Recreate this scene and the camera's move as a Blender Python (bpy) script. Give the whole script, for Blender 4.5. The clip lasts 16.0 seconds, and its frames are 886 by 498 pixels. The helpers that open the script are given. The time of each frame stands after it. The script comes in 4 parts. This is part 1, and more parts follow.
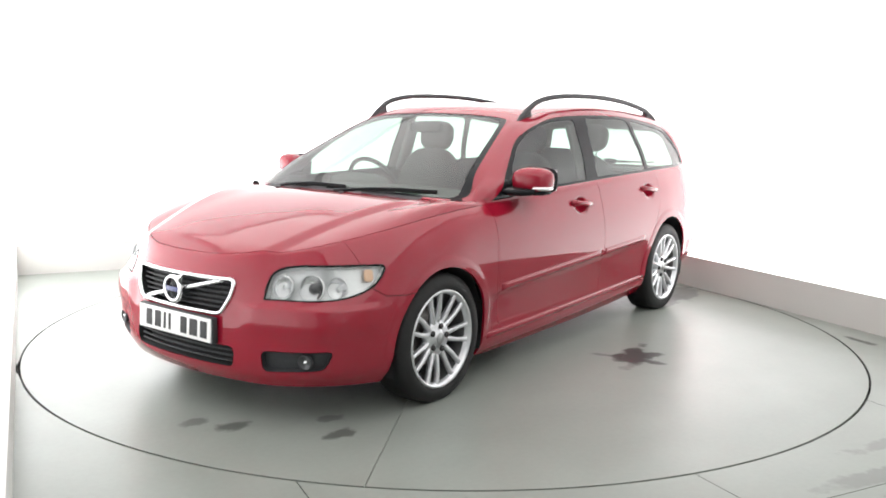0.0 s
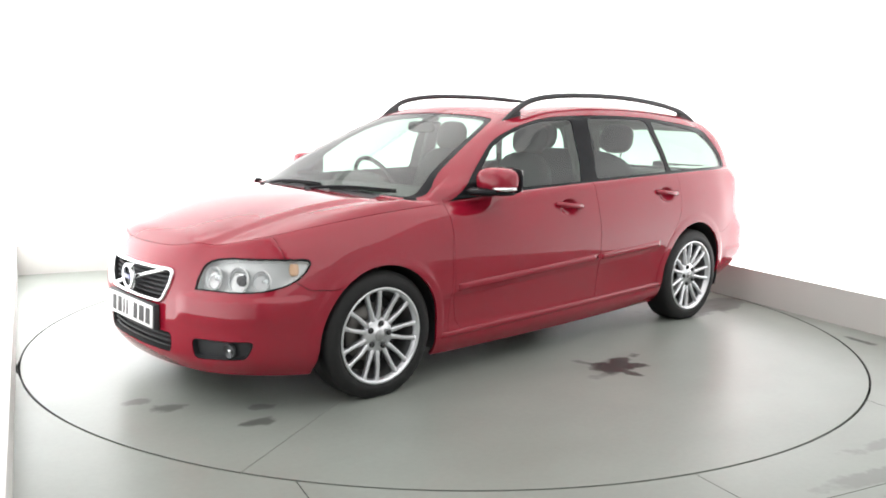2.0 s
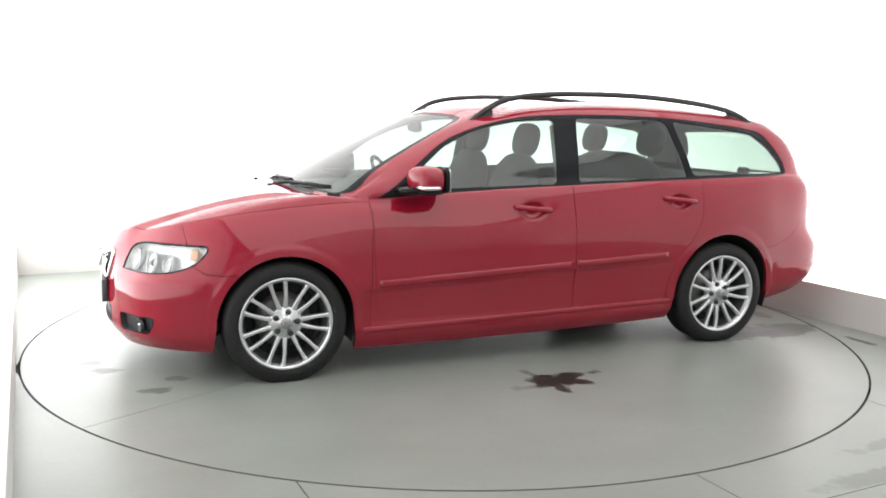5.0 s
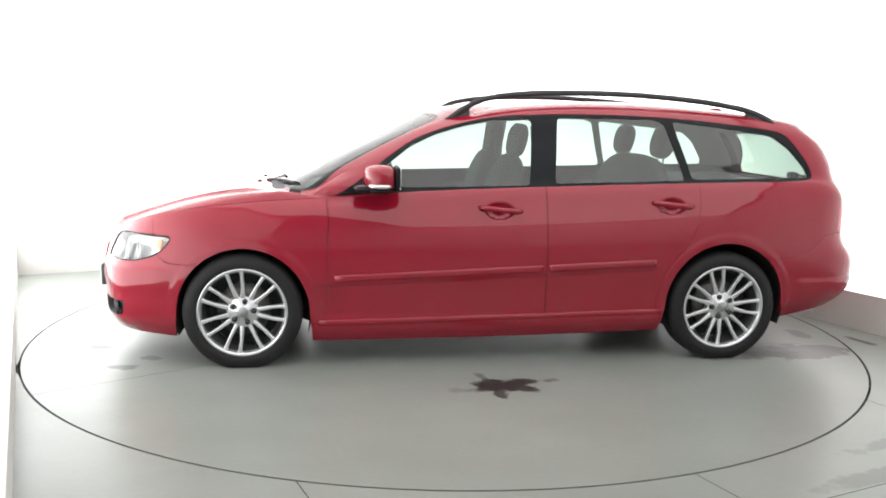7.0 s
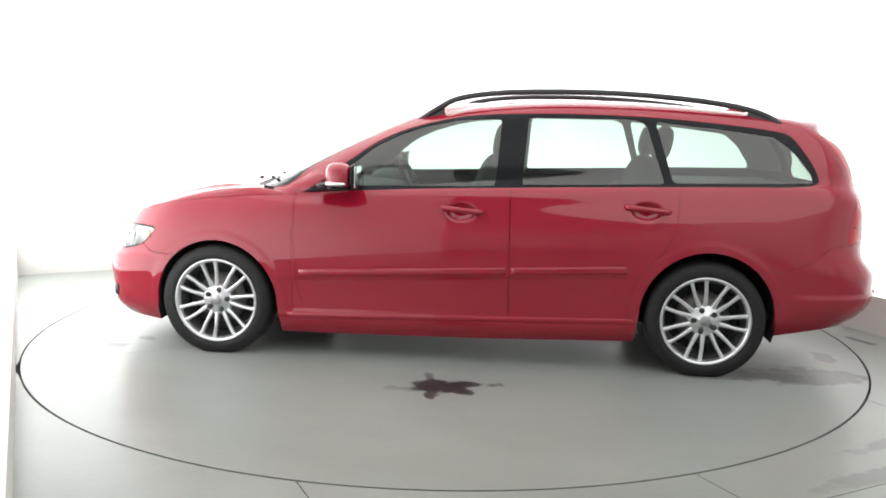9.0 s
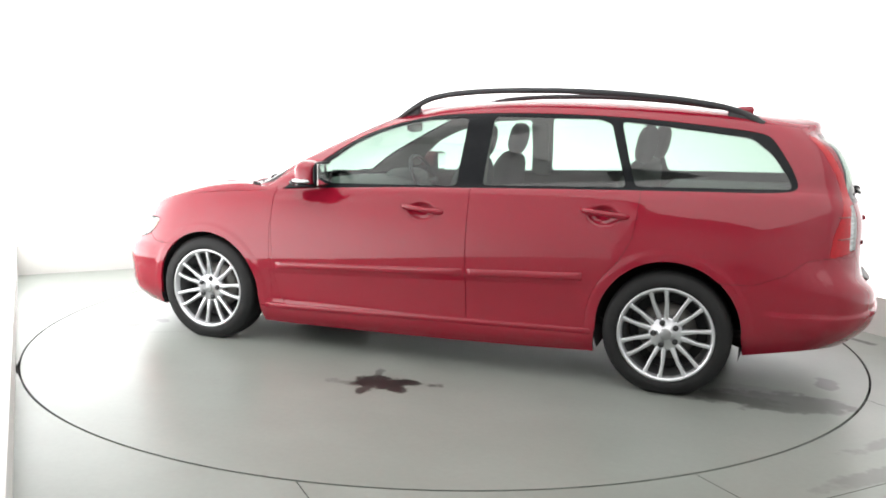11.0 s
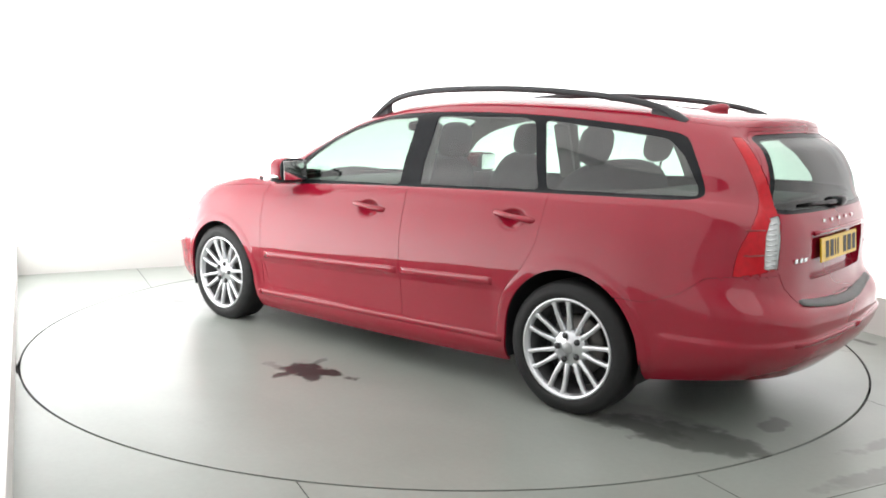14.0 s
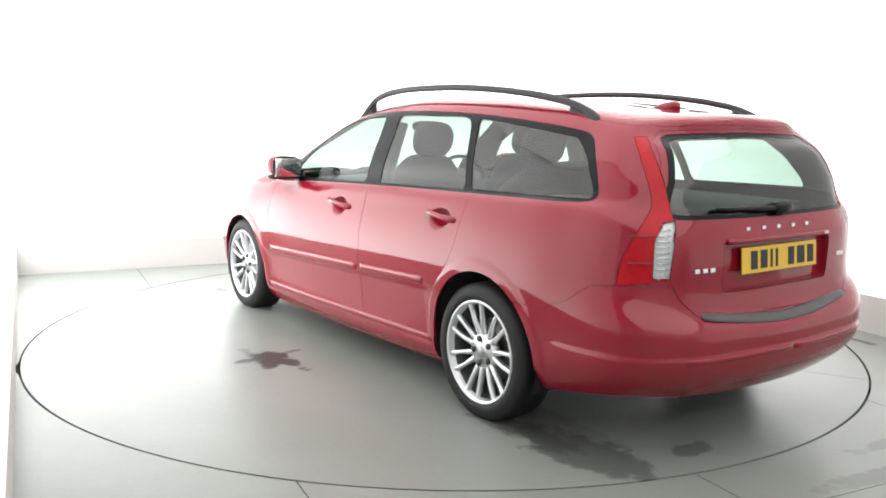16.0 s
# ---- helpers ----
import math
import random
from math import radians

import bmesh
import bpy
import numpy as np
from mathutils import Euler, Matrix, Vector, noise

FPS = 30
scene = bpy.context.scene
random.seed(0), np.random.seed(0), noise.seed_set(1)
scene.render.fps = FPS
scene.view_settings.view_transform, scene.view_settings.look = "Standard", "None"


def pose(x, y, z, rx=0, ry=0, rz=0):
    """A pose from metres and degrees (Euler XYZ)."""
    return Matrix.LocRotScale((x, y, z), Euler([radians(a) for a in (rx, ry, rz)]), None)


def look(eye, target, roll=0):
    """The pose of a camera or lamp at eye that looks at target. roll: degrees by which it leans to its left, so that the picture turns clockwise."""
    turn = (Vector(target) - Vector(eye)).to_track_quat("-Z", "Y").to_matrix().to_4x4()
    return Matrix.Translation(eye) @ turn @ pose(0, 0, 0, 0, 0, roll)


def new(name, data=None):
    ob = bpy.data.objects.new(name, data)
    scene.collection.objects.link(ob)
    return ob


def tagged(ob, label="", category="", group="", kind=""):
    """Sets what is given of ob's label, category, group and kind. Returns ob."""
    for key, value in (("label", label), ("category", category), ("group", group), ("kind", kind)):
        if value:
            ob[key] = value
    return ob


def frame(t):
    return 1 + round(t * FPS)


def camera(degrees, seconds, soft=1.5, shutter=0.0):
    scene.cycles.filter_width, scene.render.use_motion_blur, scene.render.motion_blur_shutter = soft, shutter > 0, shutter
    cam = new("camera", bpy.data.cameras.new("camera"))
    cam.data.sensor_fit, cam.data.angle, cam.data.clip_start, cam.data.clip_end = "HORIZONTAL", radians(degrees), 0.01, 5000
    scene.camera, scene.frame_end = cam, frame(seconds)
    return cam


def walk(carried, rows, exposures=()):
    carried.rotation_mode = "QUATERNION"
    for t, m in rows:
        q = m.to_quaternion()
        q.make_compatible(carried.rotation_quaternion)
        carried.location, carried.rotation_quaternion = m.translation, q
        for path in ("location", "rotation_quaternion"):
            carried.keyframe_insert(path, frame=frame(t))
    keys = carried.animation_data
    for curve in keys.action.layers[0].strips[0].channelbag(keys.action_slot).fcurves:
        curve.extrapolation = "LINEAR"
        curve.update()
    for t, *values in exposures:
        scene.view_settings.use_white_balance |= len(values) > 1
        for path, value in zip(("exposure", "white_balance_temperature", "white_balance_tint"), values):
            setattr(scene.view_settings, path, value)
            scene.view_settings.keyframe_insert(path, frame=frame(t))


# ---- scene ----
cam = camera(54.87, 16.0, soft=1.8)
EYE = (0.0, -5.3505, 1.3239)
VIEW = look(EYE, (EYE[0] - 0.003708, EYE[1] + 0.988289, EYE[2] - 0.152548), 1.079)
walk(cam, [(0.0, VIEW), (16.0, VIEW)])

# ---- light: white photo studio under a ceiling of soft boxes ----
ROOM = math.degrees(math.atan2(0.447, 0.894))   # the room is turned against the camera's line
HALF, BACK, FRONT, TALL = 2.46, 2.79, -8.5, 3.0
world = bpy.data.worlds.new("world")
scene.world = world
world.use_nodes = True
world.node_tree.nodes["Background"].inputs[0].default_value = (1, 1, 1, 1)
world.node_tree.nodes["Background"].inputs[1].default_value = 0.05
scene.view_settings.exposure = 0.0


def room_pose(u, n, z, rx=0, ry=0, rz=0):
    return pose(0, 0, 0, 0, 0, ROOM) @ pose(u, n, z, rx, ry, rz)


def soft_box(u, n, z, w, d, power, aim):
    """A soft box on the ceiling; aim: the point of the room that it faces."""
    lamp = bpy.data.lights.new("soft_box", "AREA")
    lamp.shape, lamp.size, lamp.size_y, lamp.energy = "RECTANGLE", w, d, power
    lamp.color = (1.0, 0.99, 0.975)
    ob = new("soft_box_light", lamp)
    ob.matrix_world = room_pose(0, 0, 0) @ look((u, n, z), aim)
    return ob


# the walls are made to glow as the main light; two long luminous ceiling panels lie over the car and the camera
GLOW = 2.1
soft_box(0.0, 0.15, TALL - 0.06, 4.7, 4.7, 78, (0.0, 0.151, 0.0))
soft_box(0.0, -5.3, TALL - 0.06, 4.7, 6.2, 116, (0.0, -5.299, 0.0))


# ---- materials ----
def mat(name, color, rough=0.5, metal=0.0, coat=0.0, noise_amt=0.0, noise_scale=20.0, bump=0.0, bump_scale=200.0, spec=0.5):
    m = bpy.data.materials.new(name)
    m.use_nodes = True
    nt = m.node_tree
    b = nt.nodes["Principled BSDF"]
    b.inputs["Base Color"].default_value = (*color, 1)
    b.inputs["Roughness"].default_value = rough
    b.inputs["Metallic"].default_value = metal
    b.inputs["Coat Weight"].default_value = coat
    b.inputs["Coat Roughness"].default_value = 0.04
    b.inputs["Specular IOR Level"].default_value = spec
    if noise_amt or bump:
        tc = nt.nodes.new("ShaderNodeTexCoord")
    if noise_amt:
        nz = nt.nodes.new("ShaderNodeTexNoise")
        nz.inputs["Scale"].default_value = noise_scale
        nz.inputs["Detail"].default_value = 6
        nt.links.new(tc.outputs["Object"], nz.inputs["Vector"])
        mx = nt.nodes.new("ShaderNodeMix")
        mx.data_type = "RGBA"
        mx.inputs["A"].default_value = (*[c * (1 - noise_amt) for c in color], 1)
        mx.inputs["B"].default_value = (*[min(1, c * (1 + noise_amt)) for c in color], 1)
        nt.links.new(nz.outputs["Fac"], mx.inputs["Factor"])
        nt.links.new(mx.outputs["Result"], b.inputs["Base Color"])
    if bump:
        n2 = nt.nodes.new("ShaderNodeTexNoise")
        n2.inputs["Scale"].default_value = bump_scale
        nt.links.new(tc.outputs["Object"], n2.inputs["Vector"])
        bp = nt.nodes.new("ShaderNodeBump")
        bp.inputs["Strength"].default_value = bump
        bp.inputs["Distance"].default_value = 0.002
        nt.links.new(n2.outputs["Fac"], bp.inputs["Height"])
        nt.links.new(bp.outputs["Normal"], b.inputs["Normal"])
    return m


def glass_mat(name, tint, base=0.11, rough=0.0):
    """Thin pane: clear with a tint, and a mirror gloss by Fresnel."""
    m = bpy.data.materials.new(name)
    m.use_nodes = True
    nt = m.node_tree
    nt.nodes.remove(nt.nodes["Principled BSDF"])
    out = nt.nodes["Material Output"]
    tr, gl, fr, mx = (nt.nodes.new("ShaderNode" + k) for k in ("BsdfTransparent", "BsdfGlossy", "LayerWeight", "MixShader"))
    tr.inputs[0].default_value = (*tint, 1)
    gl.inputs["Roughness"].default_value = rough
    fr.inputs["Blend"].default_value = 0.5
    pw, ad = nt.nodes.new("ShaderNodeMath"), nt.nodes.new("ShaderNodeMath")
    pw.operation, ad.operation = "POWER", "MULTIPLY_ADD"
    pw.inputs[1].default_value = 5.0
    ad.inputs[1].default_value, ad.inputs[2].default_value = 0.6, base
    nt.links.new(fr.outputs["Facing"], pw.inputs[0])
    nt.links.new(pw.outputs[0], ad.inputs[0])
    nt.links.new(ad.outputs[0], mx.inputs[0])
    nt.links.new(tr.outputs[0], mx.inputs[1])
    nt.links.new(gl.outputs[0], mx.inputs[2])
    nt.links.new(mx.outputs[0], out.inputs["Surface"])
    return m


PAINT = mat("red_paint", (0.285, 0.008, 0.025), 0.6, 0.0, 1.0, 0.05, 3.0, spec=0.0)
PAINT.node_tree.nodes["Principled BSDF"].inputs["Coat IOR"].default_value = 1.6
BLACK = mat("black_trim", (0.011, 0.012, 0.014), 0.22, 0, 0, 0.2, 30, spec=0.15)
INNER = mat("dark_cavity", (0.012, 0.012, 0.013), 0.8, 0, 0, 0.2, 30)
PLASTIC = mat("dark_plastic", (0.03, 0.032, 0.035), 0.55, 0, 0, 0.15, 60, 0.3, 400)
GLASS = glass_mat("tinted_glass", (0.475, 0.572, 0.518))
CLEAR = glass_mat("lamp_glass", (0.95, 0.96, 0.96), 0.05)
CHROME = mat("chrome", (0.80, 0.81, 0.82), 0.16, 1.0)
ALLOY = mat("silver_alloy", (0.66, 0.67, 0.69), 0.3, 0.85, 0.4, 0.06, 40)
BOLT = mat("wheel_bolt_steel", (0.05, 0.05, 0.052), 0.35, 0.6)
RUBBER = mat("tyre_rubber", (0.015, 0.015, 0.0155), 0.6, 0, 0, 0.25, 40, 0.4, 300, spec=0.3)
WALL = mat("white_wall_paint", (0.86, 0.865, 0.87), 0.7, 0, 0, 0.012, 0.5, 0.15, 60)
# emission added to the plain wall, in place of lamps that light it
GLOWING_WALL = mat("glowing_white_wall", (0.78, 0.785, 0.79), 0.75, 0, 0, 0.01, 0.5, 0.1, 60, spec=0.2)
GLOWING_WALL.node_tree.nodes["Principled BSDF"].inputs["Emission Color"].default_value = (0.985, 1.0, 0.995, 1)


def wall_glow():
    """The glow put into the wall is strongest low down and fades upwards and towards the open front."""
    nt = GLOWING_WALL.node_tree
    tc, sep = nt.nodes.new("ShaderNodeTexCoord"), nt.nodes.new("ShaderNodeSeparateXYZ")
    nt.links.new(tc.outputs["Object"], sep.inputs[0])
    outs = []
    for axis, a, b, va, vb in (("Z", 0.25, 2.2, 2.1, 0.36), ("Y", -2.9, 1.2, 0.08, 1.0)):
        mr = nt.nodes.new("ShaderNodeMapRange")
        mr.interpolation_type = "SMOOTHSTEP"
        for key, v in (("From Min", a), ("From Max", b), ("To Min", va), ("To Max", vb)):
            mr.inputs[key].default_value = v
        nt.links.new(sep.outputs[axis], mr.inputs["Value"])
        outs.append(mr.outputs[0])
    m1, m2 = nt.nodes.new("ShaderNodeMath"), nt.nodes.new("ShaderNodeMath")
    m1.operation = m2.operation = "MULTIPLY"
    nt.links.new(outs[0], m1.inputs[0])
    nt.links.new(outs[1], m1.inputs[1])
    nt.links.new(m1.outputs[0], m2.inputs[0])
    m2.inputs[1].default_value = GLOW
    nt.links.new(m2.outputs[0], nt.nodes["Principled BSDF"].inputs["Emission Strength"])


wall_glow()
CEIL = mat("white_ceiling_paint", (0.74, 0.74, 0.74), 0.8, 0, 0, 0.03, 1.0)
PLINTH = mat("off_white_board", (0.68, 0.672, 0.65), 0.5, 0, 0, 0.05, 2.5, 0.2, 80)


def part(name, bm, material, parent, label="", smooth=True):
    """Links a bmesh as one mesh object under a thing or under a part."""
    me = bpy.data.meshes.new(name)
    bm.to_mesh(me)
    bm.free()
    me.materials.append(material)
    if smooth:
        me.shade_smooth()
    ob = new(name, me)
    ob.parent = parent
    if label:
        ob["label"] = label
    return ob


def raw(name, verts, faces, material, parent=None, label="", smooth=True):
    me = bpy.data.meshes.new(name)
    me.from_pydata([tuple(v) for v in verts], [], [tuple(int(i) for i in f) for f in faces])
    me.materials.append(material)
    if smooth:
        me.shade_smooth()
    me.update()
    ob = new(name, me)
    ob.parent = parent
    if label:
        ob["label"] = label
    return ob


def box_bm(cx, cy, cz, sx, sy, sz, bevel=0.0, seg=2, turn=None):
    bm = bmesh.new()
    bmesh.ops.create_cube(bm, size=1.0)
    bmesh.ops.scale(bm, vec=(sx, sy, sz), verts=bm.verts)
    if bevel:
        bmesh.ops.bevel(bm, geom=bm.edges[:], offset=bevel, segments=seg, affect="EDGES", profile=0.5)
    if turn is not None:
        bmesh.ops.transform(bm, matrix=turn, verts=bm.verts)
    bmesh.ops.translate(bm, vec=(cx, cy, cz), verts=bm.verts)
    return bm


def lathe(profile, seg=64, closed=False):
    """Turns (radius, y) pairs about the y axis."""
    bm = bmesh.new()
    rings = []
    for r, y in profile:
        rings.append([bm.verts.new((r * math.cos(2 * math.pi * k / seg), y, r * math.sin(2 * math.pi * k / seg))) for k in range(seg)])
    pairs = list(zip(rings, rings[1:])) + ([(rings[-1], rings[0])] if closed else [])
    for a, b in pairs:
        for k in range(seg):
            bm.faces.new((a[k], a[(k + 1) % seg], b[(k + 1) % seg], b[k]))
    bmesh.ops.recalc_face_normals(bm, faces=bm.faces)
    return bm


def tube(points, radius, sides=8, squash=1.0, caps=True):
    """A bar of round section along points; squash flattens it upwards."""
    bm = bmesh.new()
    pts = [Vector(p) for p in points]
    rings = []
    for i, p in enumerate(pts):
        d = (pts[min(i + 1, len(pts) - 1)] - pts[max(i - 1, 0)]).normalized()
        side = d.cross(Vector((0, 0, 1)))
        side = side.normalized() if side.length > 1e-4 else Vector((1, 0, 0))
        up = side.cross(d)
        r = radius[i] if isinstance(radius, (list, tuple)) else radius
        rings.append([bm.verts.new(p + side * (r * math.cos(a)) + up * (r * squash * math.sin(a)))
                      for a in (2 * math.pi * k / sides for k in range(sides))])
    for a, b in zip(rings, rings[1:]):
        for k in range(sides):
            bm.faces.new((a[k], a[(k + 1) % sides], b[(k + 1) % sides], b[k]))
    if caps:
        bm.faces.new(rings[0][::-1])
        bm.faces.new(rings[-1])
    bmesh.ops.recalc_face_normals(bm, faces=bm.faces)
    return bm


# ---- the studio ----
def wall_slab(name, u0, n0, u1, n1, z0, z1, thick, material, label, category="wall"):
    """An upright slab whose inner face runs from (u0, n0) to (u1, n1); its thickness lies to the left of that way."""
    length = math.hypot(u1 - u0, n1 - n0)
    bm = box_bm(length / 2, thick / 2, (z0 + z1) / 2, length, thick, z1 - z0)
    ob = part(name, bm, material, None, smooth=False)
    ob.matrix_world = room_pose(u0, n0, 0, 0, 0, math.degrees(math.atan2(n1 - n0, u1 - u0)))
    return tagged(ob, label, category, kind="structure")


PH = 0.243
LEFT_END = -3.3
RIGHT_END = -6.5
wall_slab("plinth_back", HALF, BACK, -HALF, BACK, 0, PH, -0.2, PLINTH, "off-white painted low plinth board along the back", "plinth")
wall_slab("plinth_left", -HALF - 0.024, LEFT_END, -HALF, BACK + 0.2, 0, PH, 0.2, PLINTH, "off-white painted low plinth board along the side", "plinth")
wall_slab("plinth_right", HALF, BACK + 0.2, HALF, FRONT, 0, PH, 0.2, PLINTH, "off-white painted low plinth board along the side", "plinth")


def cyclorama():
    """White backdrop wall with rounded corners, set 15 mm behind the plinth's face."""
    s, r, q = HALF + 0.015, 0.35, 0.03
    b = BACK + 0.015
    path = [(-s - 0.024, LEFT_END)]
    for k in range(13):
        a = math.pi - k * math.pi / 24
        path.append((-s + q + q * math.cos(a), b - q + q * math.sin(a)))
    for k in range(13):
        a = math.pi / 2 - k * math.pi / 24
        path.append((s - r + r * math.cos(a), b - r + r * math.sin(a)))
    path.append((s, RIGHT_END))
    nrm = []
    for i, p in enumerate(path):
        q0, q1 = path[max(i - 1, 0)], path[min(i + 1, len(path) - 1)]
        d = Vector((q1[0] - q0[0], q1[1] - q0[1])).normalized()
        nrm.append(Vector((-d.y, d.x)))
    verts, faces = [], []
    for (p, n) in zip(path, nrm):
        for off, z in ((0, PH + 0.002), (0, TALL), (0.15, TALL), (0.15, PH + 0.002)):
            verts.append((p[0] + n.x * off, p[1] + n.y * off, z))
    for i in range(len(path) - 1):
        for k in range(4):
            faces.append((4 * i + k, 4 * i + (k + 1) % 4, 4 * i + 4 + (k + 1) % 4, 4 * i + 4 + k))
    faces += [(0, 1, 2, 3), tuple(4 * len(path) - 4 + k for k in (3, 2, 1, 0))]
    ob = raw("wall_cyclorama", verts, faces, GLOWING_WALL)
    ob.data.set_sharp_from_angle(angle=radians(40))
    ob.matrix_world = room_pose(0, 0, 0)
    bm = bmesh.new()
    bm.from_mesh(ob.data)
    bmesh.ops.recalc_face_normals(bm, faces=bm.faces)
    bm.to_mesh(ob.data)
    bm.free()
    return tagged(ob, "seamless white studio wall with rounded corners, made to glow", "wall", kind="structure")


cyclorama()
wall_slab("wall_right", HALF + 0.015, RIGHT_END, HALF + 0.015, FRONT, PH, TALL, 0.15, WALL, "plain white studio wall")
wall_slab("wall_front", -4.2, FRONT, HALF + 0.2, FRONT, 0, TALL, -0.2, WALL, "plain white studio wall")
wall_slab("wall_side", -4.2, FRONT, -4.2, LEFT_END + 0.2, 0, TALL, 0.2, WALL, "plain white studio wall")
wall_slab("wall_return", -4.4, LEFT_END + 0.2, -HALF - 0.22, LEFT_END + 0.2, 0, TALL, 0.2, WALL, "plain white studio wall")
ceiling = part("ceiling", box_bm(-0.88, -2.9, TALL + 0.05, 7.2, 12.4, 0.1), CEIL, None, smooth=False)
ceiling.matrix_world = room_pose(0, 0, 0)
tagged(ceiling, "plain white studio ceiling", "ceiling", kind="structure")


def floor_material(name, marks):
    """Grey-green painted floor sheet with scuffs; the disc carries dark oily marks where the car stands."""
    m = bpy.data.materials.new(name)
    m.use_nodes = True
    nt = m.node_tree
    b = nt.nodes["Principled BSDF"]
    tc = nt.nodes.new("ShaderNodeTexCoord")

    def nz(scale, detail, rough=0.6):
        n = nt.nodes.new("ShaderNodeTexNoise")
        n.inputs["Scale"].default_value, n.inputs["Detail"].default_value, n.inputs["Roughness"].default_value = scale, detail, rough
        nt.links.new(tc.outputs["Object"], n.inputs["Vector"])
        return n.outputs["Fac"]

    def ramp(fac, stops):
        r = nt.nodes.new("ShaderNodeValToRGB")
        r.color_ramp.elements[0].position, r.color_ramp.elements[1].position = stops[0][0], stops[-1][0]
        r.color_ramp.elements[0].color = (*stops[0][1], 1)
        r.color_ramp.elements[1].color = (*stops[-1][1], 1)
        nt.links.new(fac, r.inputs[0])
        return r.outputs[0]

    def mix(fac, a, bb):
        x = nt.nodes.new("ShaderNodeMix")
        x.data_type = "RGBA"
        for key, v in (("Factor", fac), ("A", a), ("B", bb)):
            sock = [s for s in x.inputs if s.name == key and (s.type == "RGBA" or key == "Factor") and s.enabled][0]
            if isinstance(v, (tuple, float)):
                sock.default_value = v
            else:
                nt.links.new(v, sock)
        return [o for o in x.outputs if o.enabled][0]

    col = ramp(nz(0.9, 2), ((0.3, (0.243, 0.264, 0.240)), (0.7, (0.286, 0.307, 0.281))))
    fine = ramp(nz(35, 8, 0.7), ((0.35, (0.85, 0.85, 0.85)), (0.65, (1, 1, 1))))
    mul = nt.nodes.new("ShaderNodeMix")
    mul.data_type, mul.blend_type = "RGBA", "MULTIPLY"
    mul.inputs["Factor"].default_value = 0.35
    nt.links.new(col, mul.inputs["A"])
    nt.links.new(fine, mul.inputs["B"])
    col = mul.outputs["Result"]
    smear = nt.nodes.new("ShaderNodeMapping")
    smear.inputs["Scale"].default_value, smear.inputs["Rotation"].default_value = (1.2, 2.4, 1), (0, 0, 0.5)
    nt.links.new(tc.outputs["Object"], smear.inputs["Vector"])
    sn = nt.nodes.new("ShaderNodeTexNoise")
    sn.inputs["Scale"].default_value, sn.inputs["Detail"].default_value = 1.6, 5
    nt.links.new(smear.outputs[0], sn.inputs["Vector"])
    dirt = nt.nodes.new("ShaderNodeMix")
    dirt.data_type, dirt.blend_type = "RGBA", "MULTIPLY"
    dirt.inputs["Factor"].default_value = 1.0
    nt.links.new(col, dirt.inputs["A"])
    nt.links.new(ramp(sn.outputs["Fac"], ((0.3, (0.945, 0.942, 0.935)), (0.7, (1, 1, 1)))), dirt.inputs["B"])
    col = dirt.outputs["Result"]
    if marks:
        # oily marks: soft spots broken up by noise
        warp = nt.nodes.new("ShaderNodeTexNoise")
        warp.inputs["Scale"].default_value, warp.inputs["Detail"].default_value = 11, 7
        nt.links.new(tc.outputs["Object"], warp.inputs["Vector"])
        for (sx, sy, rx, ry, strength, thr, turn) in marks:
            mp = nt.nodes.new("ShaderNodeMapping")
            mp.vector_type = "TEXTURE"
            mp.inputs["Location"].default_value = (sx, sy, 0)
            mp.inputs["Rotation"].default_value = (0, 0, turn)
            mp.inputs["Scale"].default_value = (rx, ry, 1)
            nt.links.new(tc.outputs["Object"], mp.inputs["Vector"])
            ln = nt.nodes.new("ShaderNodeVectorMath")
            ln.operation = "LENGTH"
            nt.links.new(mp.outputs[0], ln.inputs[0])
            ad = nt.nodes.new("ShaderNodeMath")
            ad.operation = "MULTIPLY_ADD"
            nt.links.new(warp.outputs["Fac"], ad.inputs[0])
            ad.inputs[1].default_value = 2.6
            nt.links.new(ln.outputs["Value"], ad.inputs[2])
            mr = nt.nodes.new("ShaderNodeMapRange")
            mr.inputs["From Min"].default_value, mr.inputs["From Max"].default_value = thr, thr + 0.45
            mr.inputs["To Min"].default_value, mr.inputs["To Max"].default_value = strength, 0.0
            nt.links.new(ad.outputs[0], mr.inputs["Value"])
            col = mix(mr.outputs[0], col, (0.022, 0.021, 0.020, 1))
    b.inputs["Specular IOR Level"].default_value = 0.32
    nt.links.new(col, b.inputs["Base Color"])
    rr = ramp(nz(2, 3), ((0.3, (0.29, 0.29, 0.29)), (0.7, (0.35, 0.35, 0.35))))
    nt.links.new(rr, b.inputs["Roughness"])
    bp = nt.nodes.new("ShaderNodeBump")
    bp.inputs["Strength"].default_value, bp.inputs["Distance"].default_value = 0.03, 0.002
    nt.links.new(nz(14, 5), bp.inputs["Height"])
    nt.links.new(bp.outputs[0], b.inputs["Normal"])
    return m


